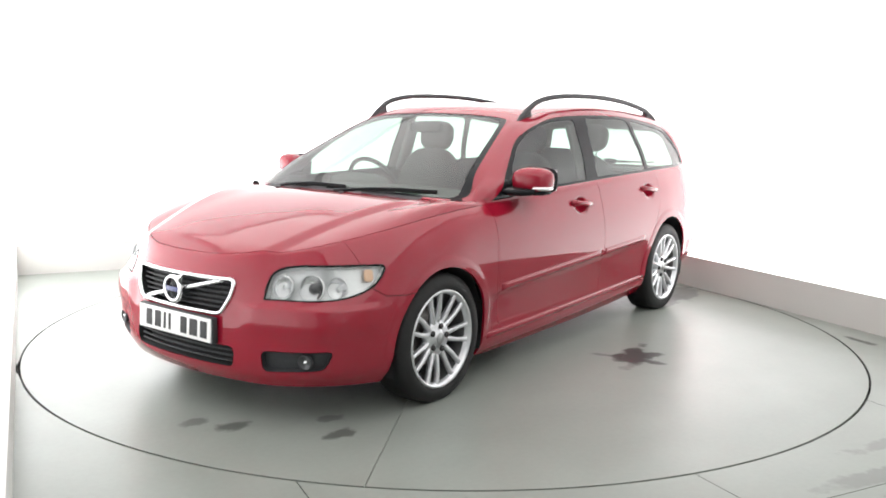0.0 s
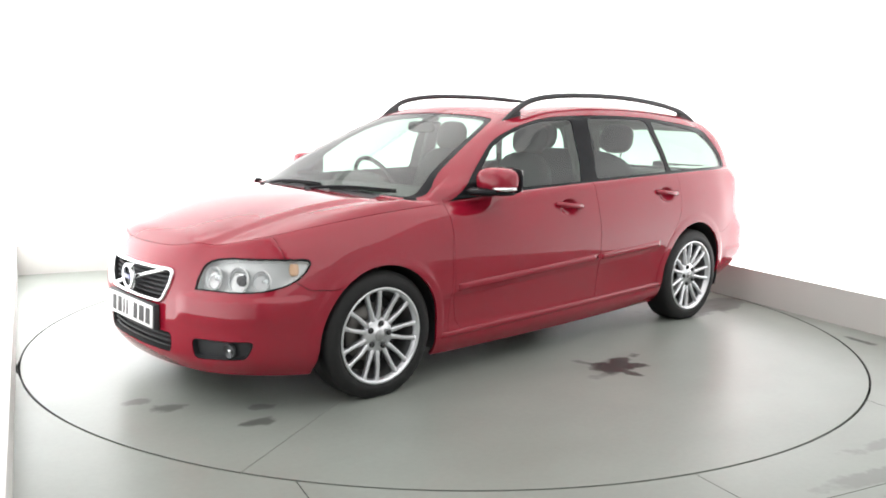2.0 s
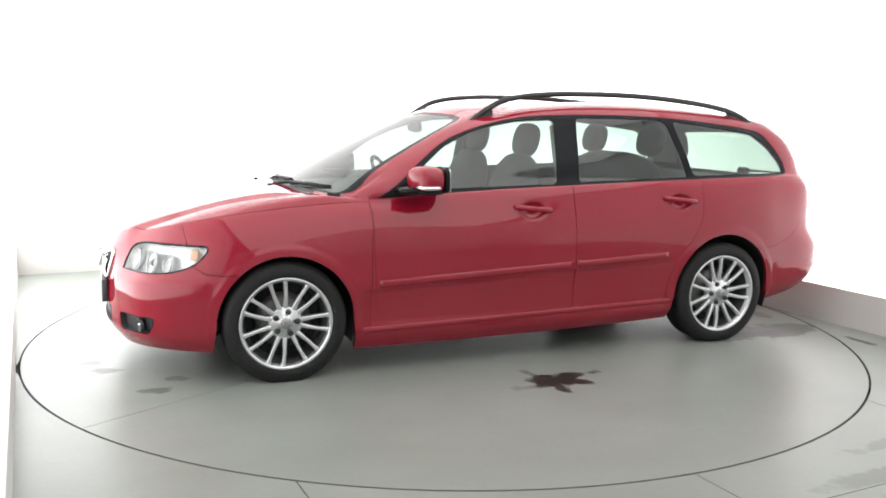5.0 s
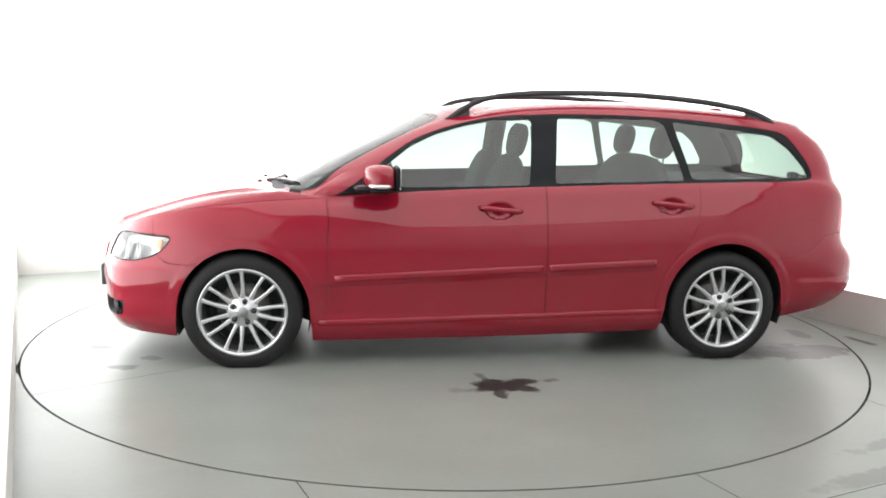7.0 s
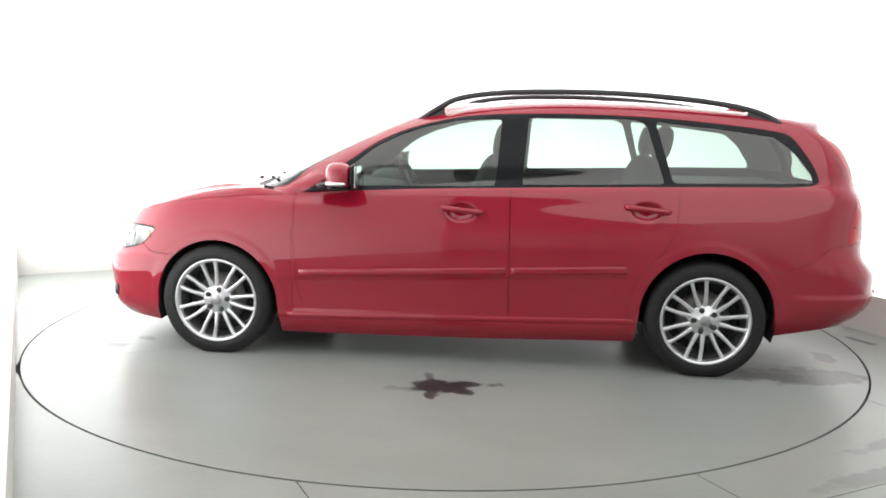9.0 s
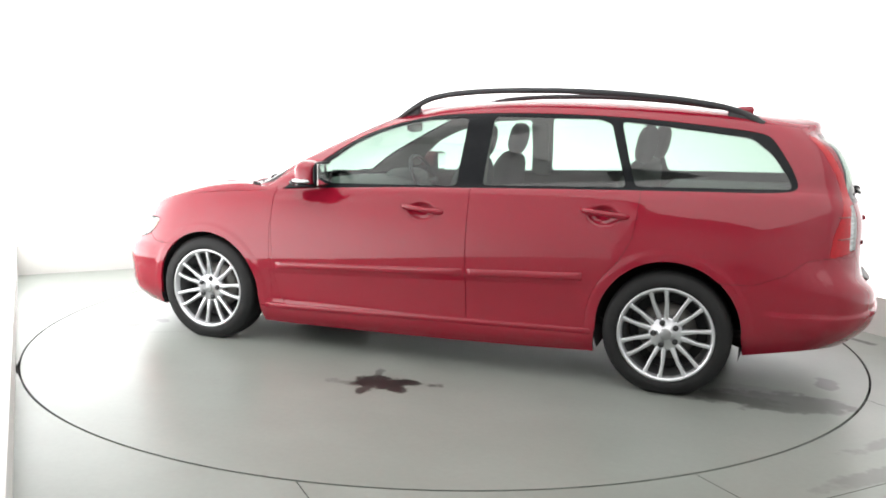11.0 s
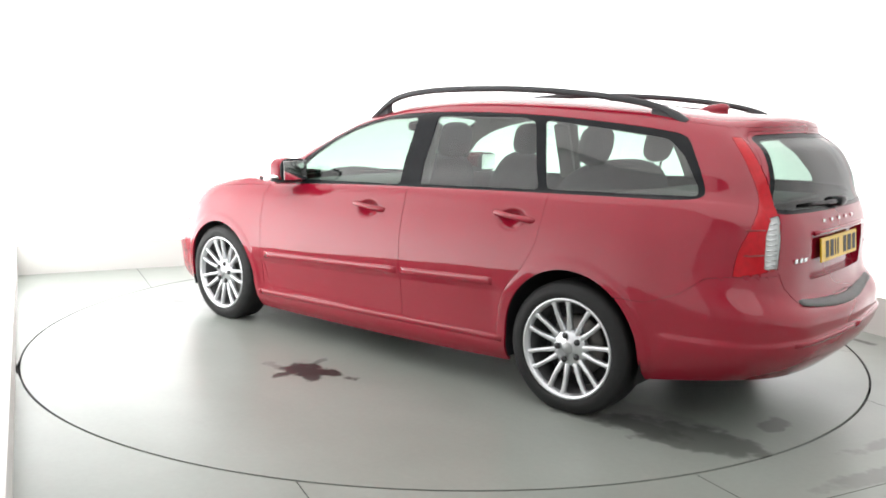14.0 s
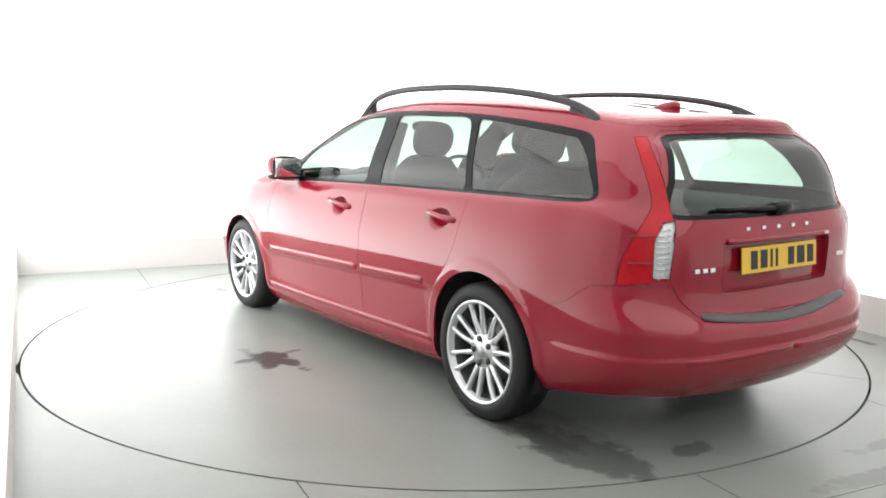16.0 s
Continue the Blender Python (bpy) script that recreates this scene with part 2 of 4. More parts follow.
# centre, radii, strength, edge and turn of each mark, in the turntable's own plane
STAINS = ((-0.11, 1.24, 0.14, 0.09, 1.0, 2.05, 0.0), (-0.05, 1.13, 0.10, 0.026, 0.6, 1.95, -1.31), (-0.09, 1.34, 0.12, 0.036, 0.9, 2.0, 1.5),
          (-0.22, 1.21, 0.16, 0.045, 0.95, 2.05, 0.15), (-0.19, 1.29, 0.13, 0.04, 0.9, 2.05, 2.6), (-0.02, 1.31, 0.16, 0.04, 0.4, 1.95, 0.0),
          (-1.99, 0.750, 0.235, 0.092, 0.6, 2.65, 0.08), (-1.70, 0.80, 0.19, 0.055, 0.5, 2.65, 0.05), (-1.70, 0.62, 0.28, 0.07, 0.22, 2.6, 0.0),
          (2.10, 0.22, 0.06, 0.045, 0.5, 2.05, 0.0), (2.04, 0.38, 0.065, 0.05, 0.6, 2.05, 0.0), (1.80, 0.80, 0.07, 0.045, 0.65, 2.05, 0.0),
          (1.70, 0.64, 0.06, 0.04, 0.5, 2.05, 0.0), (-2.23, 0.34, 0.06, 0.09, 0.5, 2.1, 0.0))
MARKS = ((2.23, -1.325, 0.03, 0.09, 0.9, 2.05, 0.0), (0.62, -2.75, 0.40, 0.05, 0.35, 2.1, 0.0), (0.95, -2.55, 0.32, 0.04, 0.3, 2.1, 0.0))
FLOOR = floor_material("floor_paint", MARKS)
DISC = floor_material("turntable_paint", STAINS)
RADIUS = 2.456


def disc_top(r0, r1, a0, a1, thick, material, name, parent, label=""):
    """A wedge of a flat ring, with sides."""
    steps = max(2, int(abs(a1 - a0) / 0.03))
    bm = bmesh.new()
    top, low = [], []
    pts = [(r1 * math.cos(a0 + (a1 - a0) * k / steps), r1 * math.sin(a0 + (a1 - a0) * k / steps)) for k in range(steps + 1)]
    if r0 > 0:
        pts += [(r0 * math.cos(a1 - (a1 - a0) * k / steps), r0 * math.sin(a1 - (a1 - a0) * k / steps)) for k in range(steps + 1)]
    else:
        pts.append((0.0, 0.0))
    top = [bm.verts.new((x, y, 0)) for x, y in pts]
    low = [bm.verts.new((x, y, -thick)) for x, y in pts]
    bm.faces.new(top)
    for k in range(len(pts)):
        j = (k + 1) % len(pts)
        bm.faces.new((top[k], low[k], low[j], top[j]))
    bmesh.ops.recalc_face_normals(bm, faces=bm.faces)
    return part(name, bm, material, parent, label, smooth=False)


def turntable():
    root = tagged(new("turntable"), "round grey painted turntable flush with the floor, with oily marks", "turntable", kind="structure")
    gap = 0.0007
    for k in range(2):
        a = radians(30 + 180 * k)
        disc_top(0, RADIUS - 0.006, a + gap, a + radians(180) - gap, 0.02, DISC, "panel", root)
    return root


TABLE = turntable()


def fixed_floor():
    """Floor sheets round the turntable, butted with fine joints, over a dark base."""
    base = part("floor", box_bm(-0.88, -2.9, -0.055, 7.2, 12.4, 0.05), INNER, None, smooth=False)
    base.matrix_world = room_pose(0, 0, 0)
    tagged(base, "grey painted studio floor of butted sheets", "floor", kind="structure")
    us = [-4.4, -2.95, -1.55, -0.15, 1.25, 2.66]
    ns = [-8.7, -7.6, -6.4, -5.2, -4.0, -2.815, 0.0, 2.99]
    for i in range(len(us) - 1):
        for j in range(len(ns) - 1):
            u0, u1, n0, n1 = us[i] + 0.002, us[i + 1] - 0.002, ns[j] + 0.002, ns[j + 1] - 0.002
            if us[i + 1] < -HALF and ns[j] > -2.9:
                continue
            verts, faces = [], []
            steps = 60
            for k in range(steps + 1):
                u = u0 + (u1 - u0) * k / steps
                lo, hi = n0, n1
                if n0 > -2.83 and abs(u) < RADIUS + 0.006:
                    c = math.sqrt((RADIUS + 0.006) ** 2 - u * u)
                    lo, hi = (n0, max(n0, min(n1, -c))) if n1 < 0.01 else (min(n1, max(n0, c)), n1)
                verts += [(u, lo, 0), (u, hi, 0)]
                if k and max(verts[-1][1] - verts[-2][1], verts[-3][1] - verts[-4][1]) > 1e-4:
                    faces.append((2 * k - 2, 2 * k, 2 * k + 1, 2 * k - 1))
            if faces:
                raw("floor_sheet", verts, faces, FLOOR, base, smooth=False)


fixed_floor()


# ---- the car: a body lofted through level rings, cut into panels ----
# Each ring runs from the middle of the front to the middle of the rear along one side.
# x forward, y outward, z up; origin on the ground halfway between the axles.
def ring(xs, ys, zs):
    return np.array([xs, ys, zs], float).T


RINGS = [
    ring([2.11, 2.085, 2.03, 1.90, 1.68, 1.32, .95, .4, -.3, -1.0, -1.4, -1.72, -2.03, -2.13, -2.175, -2.185],
         [0, .3, .5, .68, .78, .80, .80, .81, .81, .80, .80, .78, 0.7, 0.54, 0.28, 0],
         [.17, .17, .17, .172, .160, .145, .130, .133, .143, .163, .18, .225, .27, .265, .255, .25]),
    ring([2.155, 2.13, 2.07, 1.95, 1.70, 1.32, .95, .4, -.3, -1.0, -1.4, -1.73, -2.09, -2.205, -2.25, -2.265],
         [0, .3, .5, .72, .825, .85, .845, .855, .855, .85, .85, .825, 0.73, 0.55, 0.29, 0],
         [.235, .235, .235, .24, .232, .215, .198, .202, .212, .233, .255, .295, .325, .33, .33, .33]),
    ring([2.155, 2.13, 2.08, 1.96, 1.70, 1.32, .95, .4, -.3, -1.0, -1.4, -1.74, -2.115, -2.235, -2.28, -2.295],
         [0, .3, .5, .735, .845, .87, .865, .87, .87, .868, .868, .84, 0.745, 0.56, 0.29, 0],
         [.36, .36, .36, .37, .37, .37, .36, .37, .38, .39, .40, .41, .43, .43, .43, .43]),
    ring([2.15, 2.125, 2.075, 1.95, 1.70, 1.32, .95, .4, -.3, -1.0, -1.4, -1.75, -2.115, -2.235, -2.275, -2.29],
         [0, .3, .5, .73, .85, .882, .882, .885, .886, .884, .882, .85, 0.75, 0.56, 0.3, 0],
         [.49, .49, .495, .5, .5, .5, .49, .5, .53, .55, .56, .56, .55, .53, .52, .52]),
    ring([2.15, 2.115, 2.03, 1.90, 1.69, 1.32, .95, .4, -.3, -1.0, -1.4, -1.75, -2.05, -2.165, -2.205, -2.215],
         [0, .3, .5, .70, .832, .878, .881, .884, .886, .884, .880, .845, 0.735, 0.565, 0.3, 0],
         [.58, .58, .60, .61, .63, .65, .64, .65, .66, .68, .69, .69, .68, .63, .60, .59]),
    ring([2.135, 2.095, 1.99, 1.855, 1.67, 1.32, .95, .4, -.3, -1.0, -1.4, -1.75, -2.05, -2.155, -2.2, -2.21],
         [0, .3, .5, .68, .79, 0.832, 0.843, 0.845, 0.846, 0.844, 0.838, 0.8, 0.71, 0.545, 0.3, 0],
         [.655, .66, .685, .718, .752, .80, .833, .845, .865, .89, .91, .925, .92, .86, .83, .82]),
    ring([2.095, 2.06, 1.965, 1.82, 1.64, 1.32, .95, .4, -.3, -1.0, -1.4, -1.75, -2.03, -2.125, -2.17, -2.18],
         [0, .3, .48, .65, .74, .785, 0.792, 0.808, 0.814, 0.807, 0.795, .765, 0.675, 0.53, 0.3, 0],
         [.712, .718, .738, .782, .822, .866, .895, .928, .955, .980, .992, 1.0, .985, .96, .945, .94]),
    ring([1.18, 1.177, 1.168, 1.145, 1.108, 1.055, .95, .4, -.3, -1.0, -1.4, -1.75, -2.022, -2.118, -2.163, -2.173],
         [0, .16, .33, .50, .63, .715, .768, 0.795, 0.802, 0.794, 0.781, .748, 0.665, 0.525, 0.3, 0],
         [.928, .928, .925, .92, .915, .912, .912, .938, .965, .992, 1.003, 1.012, 1.0, .975, .96, .955]),
    ring([.91, .906, .895, .877, .850, .815, .748, .33, -.3, -1.0, -1.38, -1.72, -1.988, -2.085, -2.127, -2.137],
         [0, .14, .30, .45, .58, .665, .718, .757, .765, .757, .742, .705, 0.635, 0.505, 0.29, 0],
         [1.065, 1.065, 1.063, 1.06, 1.055, 1.05, 1.045, 1.06, 1.085, 1.105, 1.11, 1.115, 1.11, 1.10, 1.095, 1.09]),
    ring([.62, .616, .605, .592, .573, .545, .492, .22, -.3, -1.0, -1.35, -1.68, -1.938, -2.026, -2.063, -2.073],
         [0, .13, .27, .41, .53, .608, .660, .696, .712, .704, .688, .65, 0.595, 0.475, 0.28, 0],
         [1.205, 1.205, 1.203, 1.2, 1.193, 1.186, 1.18, 1.2, 1.225, 1.238, 1.232, 1.22, 1.215, 1.21, 1.21, 1.21]),
    ring([.30, .296, .285, .270, .253, .230, .190, .0, -.3, -1.0, -1.33, -1.66, -1.888, -1.942, -1.978, -1.988],
         [0, .12, .25, .37, .48, .556, .603, .635, .655, .648, .63, 0.605, 0.557, 0.44, 0.26, 0],
         [1.348, 1.348, 1.345, 1.34, 1.33, 1.32, 1.31, 1.33, 1.352, 1.353, 1.33, 1.303, 1.285, 1.28, 1.285, 1.288]),
    ring([.20, .196, .188, .173, .150, .122, .075, -.05, -.3, -1.0, -1.3, -1.62, -1.852, -1.938, -1.975, -1.985],
         [0, .11, .23, .34, .43, .50, .545, .575, .595, .588, 0.572, 0.555, 0.51, 0.4, 0.23, 0],
         [1.385, 1.385, 1.382, 1.377, 1.369, 1.360, 1.352, 1.370, 1.392, 1.396, 1.38, 1.352, 1.325, 1.325, 1.328, 1.33]),
    ring([-.05, -.05, -.06, -.07, -.10, -.13, -.17, -.22, -.4, -1.0, -1.2, -1.45, -1.6, -1.68, -1.72, -1.73],
         [0, .08, .16, .24, .30, .34, .36, .37, .375, .37, .36, .34, .30, .22, .12, 0],
         [1.412, 1.412, 1.410, 1.407, 1.404, 1.402, 1.401, 1.405, 1.420, 1.424, 1.411, 1.39, 1.376, 1.371, 1.371, 1.371]),
    ring([-.30, -.30, -.31, -.32, -.33, -.34, -.36, -.4, -.5, -.95, -1.1, -1.3, -1.4, -1.45, -1.47, -1.48],
         [0] * 16,
         [1.424, 1.424, 1.424, 1.424, 1.425, 1.425, 1.425, 1.427, 1.430, 1.430, 1.423, 1.405, 1.395, 1.39, 1.388, 1.387]),
]
for _r in RINGS[2:10]:        # full, square rear corners
    _r[11:14] += np.array([[0, .008, 0], [-.008, .018, 0], [-.001, .021, 0]])
U_STEPS = [30, 24, 24, 26, 36, 37, 55, 70, 70, 40, 35, 33, 24, 23, 24]
V_STEPS = [7, 13, 13, 11, 16, 14, 60, 17, 18, 18, 6, 20, 22]


def hermite(pts, steps, limited):
    """Smooth curve through pts (n, m, 3) along axis 0, by chord length."""
    d = np.diff(pts, axis=0)
    h = np.maximum(np.linalg.norm(d, axis=2, keepdims=True), 1e-3)
    s = d / h
    slope = np.empty_like(pts)
    slope[0], slope[-1] = s[0], s[-1]
    w = (s[:-1] * h[1:] + s[1:] * h[:-1]) / (h[1:] + h[:-1])
    if limited:
        lim = 2.0 * np.minimum(np.abs(s[:-1]), np.abs(s[1:]))
        w = np.where(s[:-1] * s[1:] <= 0, 0.35 * w, np.sign(w) * np.minimum(np.abs(w), np.maximum(lim, 0.5 * np.abs(w))))
    slope[1:-1] = w
    out = []
    for i, n in enumerate(steps):
        t = (np.arange(n) / n)[:, None, None]
        a, b, ma, mb = pts[i], pts[i + 1], slope[i] * h[i], slope[i + 1] * h[i]
        out.append((2 * t ** 3 - 3 * t ** 2 + 1) * a + (t ** 3 - 2 * t ** 2 + t) * ma + (-2 * t ** 3 + 3 * t ** 2) * b + (t ** 3 - t ** 2) * mb)
    out.append(pts[-1:])
    return np.concatenate(out)


def soft_step(a, b, t):
    k = np.clip((t - a) / (b - a), 0, 1)
    return k * k * (3 - 2 * k)


def shape_details(g):
    """Pressed details: handle cups, wheel-arch lips, the hollow of the lower doors and the bumper creases."""
    x, y, z = g[..., 0].copy(), g[..., 1].copy(), g[..., 2].copy()
    s = np.sign(y)
    flank = (np.abs(y) > 0.74) & (z < 0.95)
    for hx, hz in ((-0.03, 0.832), (-0.993, 0.862)):
        d = np.hypot((x - hx) / 0.085, (z - hz) / 0.050)
        g[..., 1] -= s * flank * 0.024 * soft_step(1.0, 0.45, d)
    for cx, cz, r in ((1.315, 0.298, 0.340), (-1.322, 0.318, 0.345)):
        d = np.hypot(x - cx, np.maximum(z - cz, (cz - z) * 0.15))
        g[..., 1] += s * flank * 0.004 * soft_step(r + 0.055, r + 0.040, d) * soft_step(0.17, 0.30, z)
    door = flank * soft_step(0.98, 0.86, x) * soft_step(-0.98, -0.88, x)
    belt = 0.489 + (0.845 - x) * 0.0452
    g[..., 1] -= s * door * 0.010 * soft_step(belt - 0.03, belt - 0.06, z) * soft_step(0.235, 0.29, z)
    rear = soft_step(-1.72, -1.80, x)
    g[..., 0] -= rear * soft_step(-1.9, -2.1, x) * 0.008 * soft_step(0.452, 0.440, z) * soft_step(0.30, 0.40, z)
    g[..., 1] += s * rear * soft_step(-2.15, -2.0, x) * 0.008 * soft_step(0.452, 0.440, z) * soft_step(0.30, 0.40, z)
    ridge = np.abs(y) - (0.42 + (2.05 - x) * 0.29)
    g[..., 2] += 0.017 * soft_step(0.035, -0.04, ridge) * soft_step(2.11, 1.98, x) * soft_step(1.10, 1.35, x) * (z > 0.66)
    nose = soft_step(1.66, 1.76, x)
    lift = soft_step(0.535, 0.520, z) * soft_step(0.36, 0.46, z)
    g[..., 0] += nose * 0.010 * lift * soft_step(0.36, 0.46, np.abs(y))
    g[..., 1] += s * nose * 0.008 * lift * soft_step(0.5, 0.65, np.abs(y))


def body_grid():
    """The whole skin as a grid: rows up the rings, columns round the car from rear middle over the side to front middle and on."""
    cage = np.stack(RINGS)                                    # rings, knots, 3
    rows = []
    flip = np.array([1, -1, 1])
    for r in cage:
        ext = np.concatenate([(r[1:3] * flip)[::-1], r, (r[-3:-1] * flip)[::-1]])
        curve = hermite(ext[:, None, :], [1, 1] + U_STEPS + [1, 1], False)[:, 0]
        rows.append(curve[2:-2])
    rows = np.stack(rows)
    # crown of the bonnet: extra ring between its edge and the cowl
    u = np.concatenate([np.arange(n) / n + i for i, n in enumerate(U_STEPS)] + [[15.0]])
    grid = hermite(rows, V_STEPS, True)
    v = np.concatenate([np.arange(n) / n + i for i, n in enumerate(V_STEPS)] + [[13.0]])
    on_hood = np.clip((6.0 - u) / 0.8, 0, 1)[None, :, None] * ((v > 6) & (v < 7))[:, None, None]
    t = np.clip(v - 6, 0, 1)[:, None, None]
    flat = (1 - t) * rows[6][None] + t * rows[7][None]
    flat[..., 2:] += 0.17 * t * (1 - t) * (0.6 + 0.4 * np.cos(np.clip(u, 0, 6) / 6 * np.pi / 2))[None, :, None]
    grid = grid * (1 - on_hood) + flat * on_hood
    # full width: mirrored columns
    full = np.concatenate([grid[:, ::-1] * flip, grid[:, 1:]], axis=1)
    uu = np.concatenate([u[::-1], u[1:]])
    for _ in range(14):
        full[:, 1:-1] = 0.5 * full[:, 1:-1] + 0.25 * (full[:, :-2] + full[:, 2:])
    for _ in range(5):
        full[1:-1] = 0.5 * full[1:-1] + 0.25 * (full[:-2] + full[2:])
    shape_details(full)
    full[-1, :, 1] = 0
    mid = grid.shape[1] - 1
    full[:, mid, 1] = 0
    full[:, 0, 1] = full[:, -1, 1] = 0
    return full, uu, v


GRID, GU, GV = body_grid()
NV, NU = GRID.shape[:2]


def normals(g):
    a = np.gradient(g, axis=1)
    b = np.gradient(g, axis=0)
    n = np.cross(a, b)
    ln = np.linalg.norm(n, axis=2, keepdims=True)
    n = n / np.maximum(ln, 1e-9)
    side = np.sign(np.sum(n * (g - np.array([-0.2, 0, 0.6])), axis=2, keepdims=True))
    return n * np.where(side == 0, 1, side)


NORM = normals(GRID)

# ---- outlines of the openings and panels, each in the plane that suits it ----
MAPS = {"side": lambda p: np.stack([p[..., 0], p[..., 2]], -1),
        "end": lambda p: np.stack([np.abs(p[..., 1]), p[..., 2]], -1),
        "nose": lambda p: np.stack([0.6 * np.abs(p[..., 1]) - 0.8 * p[..., 0], p[..., 2]], -1),
        "tail": lambda p: np.stack([0.6 * np.abs(p[..., 1]) + 0.8 * p[..., 0], p[..., 2]], -1),
        "top": lambda p: np.stack([p[..., 0], np.abs(p[..., 1])], -1)}


def smooth_outline(pts, n=6, sharp=()):
    """Closed outline through pts with rounded run between them."""
    pts = [np.array(p, float) for p in pts]
    out, m = [], len(pts)
    for i in range(m):
        a, b, c, d = pts[i - 1], pts[i], pts[(i + 1) % m], pts[(i + 2) % m]
        lab = np.linalg.norm(c - b)
        ma = np.zeros(2) if i in sharp else (c - a) / (np.linalg.norm(b - a) + lab) * lab
        mb = np.zeros(2) if (i + 1) % m in sharp else (d - b) / (np.linalg.norm(d - c) + lab) * lab
        if i in sharp:
            ma = (c - b)
        if (i + 1) % m in sharp:
            mb = (c - b)
        for k in range(n):
            t = k / n
            out.append((2 * t ** 3 - 3 * t ** 2 + 1) * b + (t ** 3 - 2 * t ** 2 + t) * ma + (-2 * t ** 3 + 3 * t ** 2) * c + (t ** 3 - t ** 2) * mb)
    return np.array(out)


def rounded(pts, r, n=5):
    """Polygon with corners rounded by radius r."""
    out, m = [], len(pts)
    for i in range(m):
        p, a, b = (np.array(pts[j % m], float) for j in (i, i - 1, i + 1))
        da, db = a - p, b - p
        la, lb = np.linalg.norm(da), np.linalg.norm(db)
        q = min(r, la * 0.45, lb * 0.45)
        s, e = p + da / la * q, p + db / lb * q
        for k in range(n + 1):
            t = k / n
            out.append((1 - t) ** 2 * s + 2 * t * (1 - t) * p + t * t * e)
    return np.array(out)


def arch(cx, cz, r):
    pts = [(cx + r * math.cos(a), cz + r * math.sin(a)) for a in np.linspace(0, math.pi, 40)]
    return np.array([(cx + r + 0.015, -0.2), (cx + r + 0.012, cz - 0.12)] + pts + [(cx - r - 0.012, cz - 0.12), (cx - r - 0.015, -0.2)])


def inside(poly, q):
    x, y = q[..., 0], q[..., 1]
    res = np.zeros(x.shape, bool)
    px, py = poly[:, 0], poly[:, 1]
    for i in range(len(poly)):
        x0, y0, x1, y1 = px[i - 1], py[i - 1], px[i], py[i]
        if y0 == y1:
            continue
        hit = ((y0 > y) != (y1 > y)) & (x < (x1 - x0) * (y - y0) / (y1 - y0) + x0)
        res ^= hit
    return res


FRONT_AXLE, REAR_AXLE = 1.32, -1.32
ARCH_F, ARCH_R = arch(1.315, 0.298, 0.340), arch(-1.322, 0.318, 0.345)
DLO = smooth_outline([(.84, .906), (.4, .933), (.1, .948), (-.5, .970), (-1.0, .985), (-1.5, .997), (-1.79, 1.005), (-1.865, 1.025), (-1.85, 1.09),
                      (-1.79, 1.19), (-1.735, 1.258), (-1.66, 1.282), (-1.41, 1.312), (-1.1, 1.338), (-.8, 1.351), (-.5, 1.354), (-.2, 1.346),
                      (-.04, 1.333), (.114, 1.305), (.266, 1.264), (.42, 1.202), (.57, 1.103), (.72, .985)], 5, (0,))
WIN_F = rounded([(.66, .948), (-.205, .970), (-.228, 1.326), (.0, 1.316), (.15, 1.285), (.3, 1.240), (.44, 1.175), (.57, 1.072)], .03)
WIN_R = rounded([(-.345, .980), (-.372, 1.335), (-.92, 1.334), (-.985, 1.312), (-1.085, 1.002)], .025)
WIN_Q = rounded([(-1.128, 1.007), (-1.033, 1.325), (-1.4, 1.287), (-1.655, 1.255), (-1.75, 1.18), (-1.835, 1.06), (-1.842, 1.022)], .03)
SCREEN = smooth_outline([(0, .942), (.4, .938), (.62, .928), (.720, .925), (.731, .94), (.686, 1.03), (.618, 1.16), (.542, 1.285), (.497, 1.322), (.3, 1.343), (0, 1.352),
                         (-.3, 1.343), (-.3, .94)], 5, (0, 10, 11, 12))
SCREEN_CLEAR = np.stack([SCREEN[:, 0] * 0.955, 1.14 + (SCREEN[:, 1] - 1.14) * 0.965], 1)
REAR_GLASS = smooth_outline([(0, 1.282), (.40, 1.274), (.475, 1.262), (.512, 1.225), (.56, 1.10), (.60, .995), (.59, .965), (.4, .956), (0, .953), (-.3, .95), (-.3, 1.282)], 5, (0, 8, 9, 10))
REAR_CLEAR = np.stack([REAR_GLASS[:, 0] * 0.955, 1.115 + (REAR_GLASS[:, 1] - 1.115) * 0.91], 1)
TAILGATE = np.array([(-.3, 1.299), (0, 1.299), (.46, 1.288), (.535, 1.245), (.63, .985), (.615, .74), (.575, .66), (.50, .590), (0, .572), (-.3, .572)])
RECESS = rounded([(-.5, .865), (.365, .865), (.355, .672), (-.5, .672)], .02)
HEADLAMP = smooth_outline([(-1.365, .552), (-1.25, .552), (-1.1, .556), (-1.0, .571), (-.925, .597), (-.880, .634), (-.857, .672), (-.866, .690), (-.96, .693), (-1.1, .693), (-1.24, .688), (-1.318, .66), (-1.352, .60)], 6, (0,))
TAILLAMP = smooth_outline([(-1.155, .712), (-1.35, .735), (-1.36, .93), (-1.345, .97), (-1.295, 1.12), (-1.225, 1.265), (-1.175, 1.265), (-1.235, 1.12), (-1.265, 1.01),
                           (-1.225, .92), (-1.175, .82)], 6, (0, 1, 5, 6))
REVERSE = rounded([(-1.352, .742), (-1.288, .740), (-1.288, .88), (-1.315, .95), (-1.357, .955)], .012)
GRILLE = rounded([(-.5, .622), (.335, .622), (.325, .55), (.275, .470), (-.5, .470)], .03)
INTAKE = rounded([(-.5, .333), (.335, .333), (.345, .30), (.335, .245), (-.5, .245)], .02)
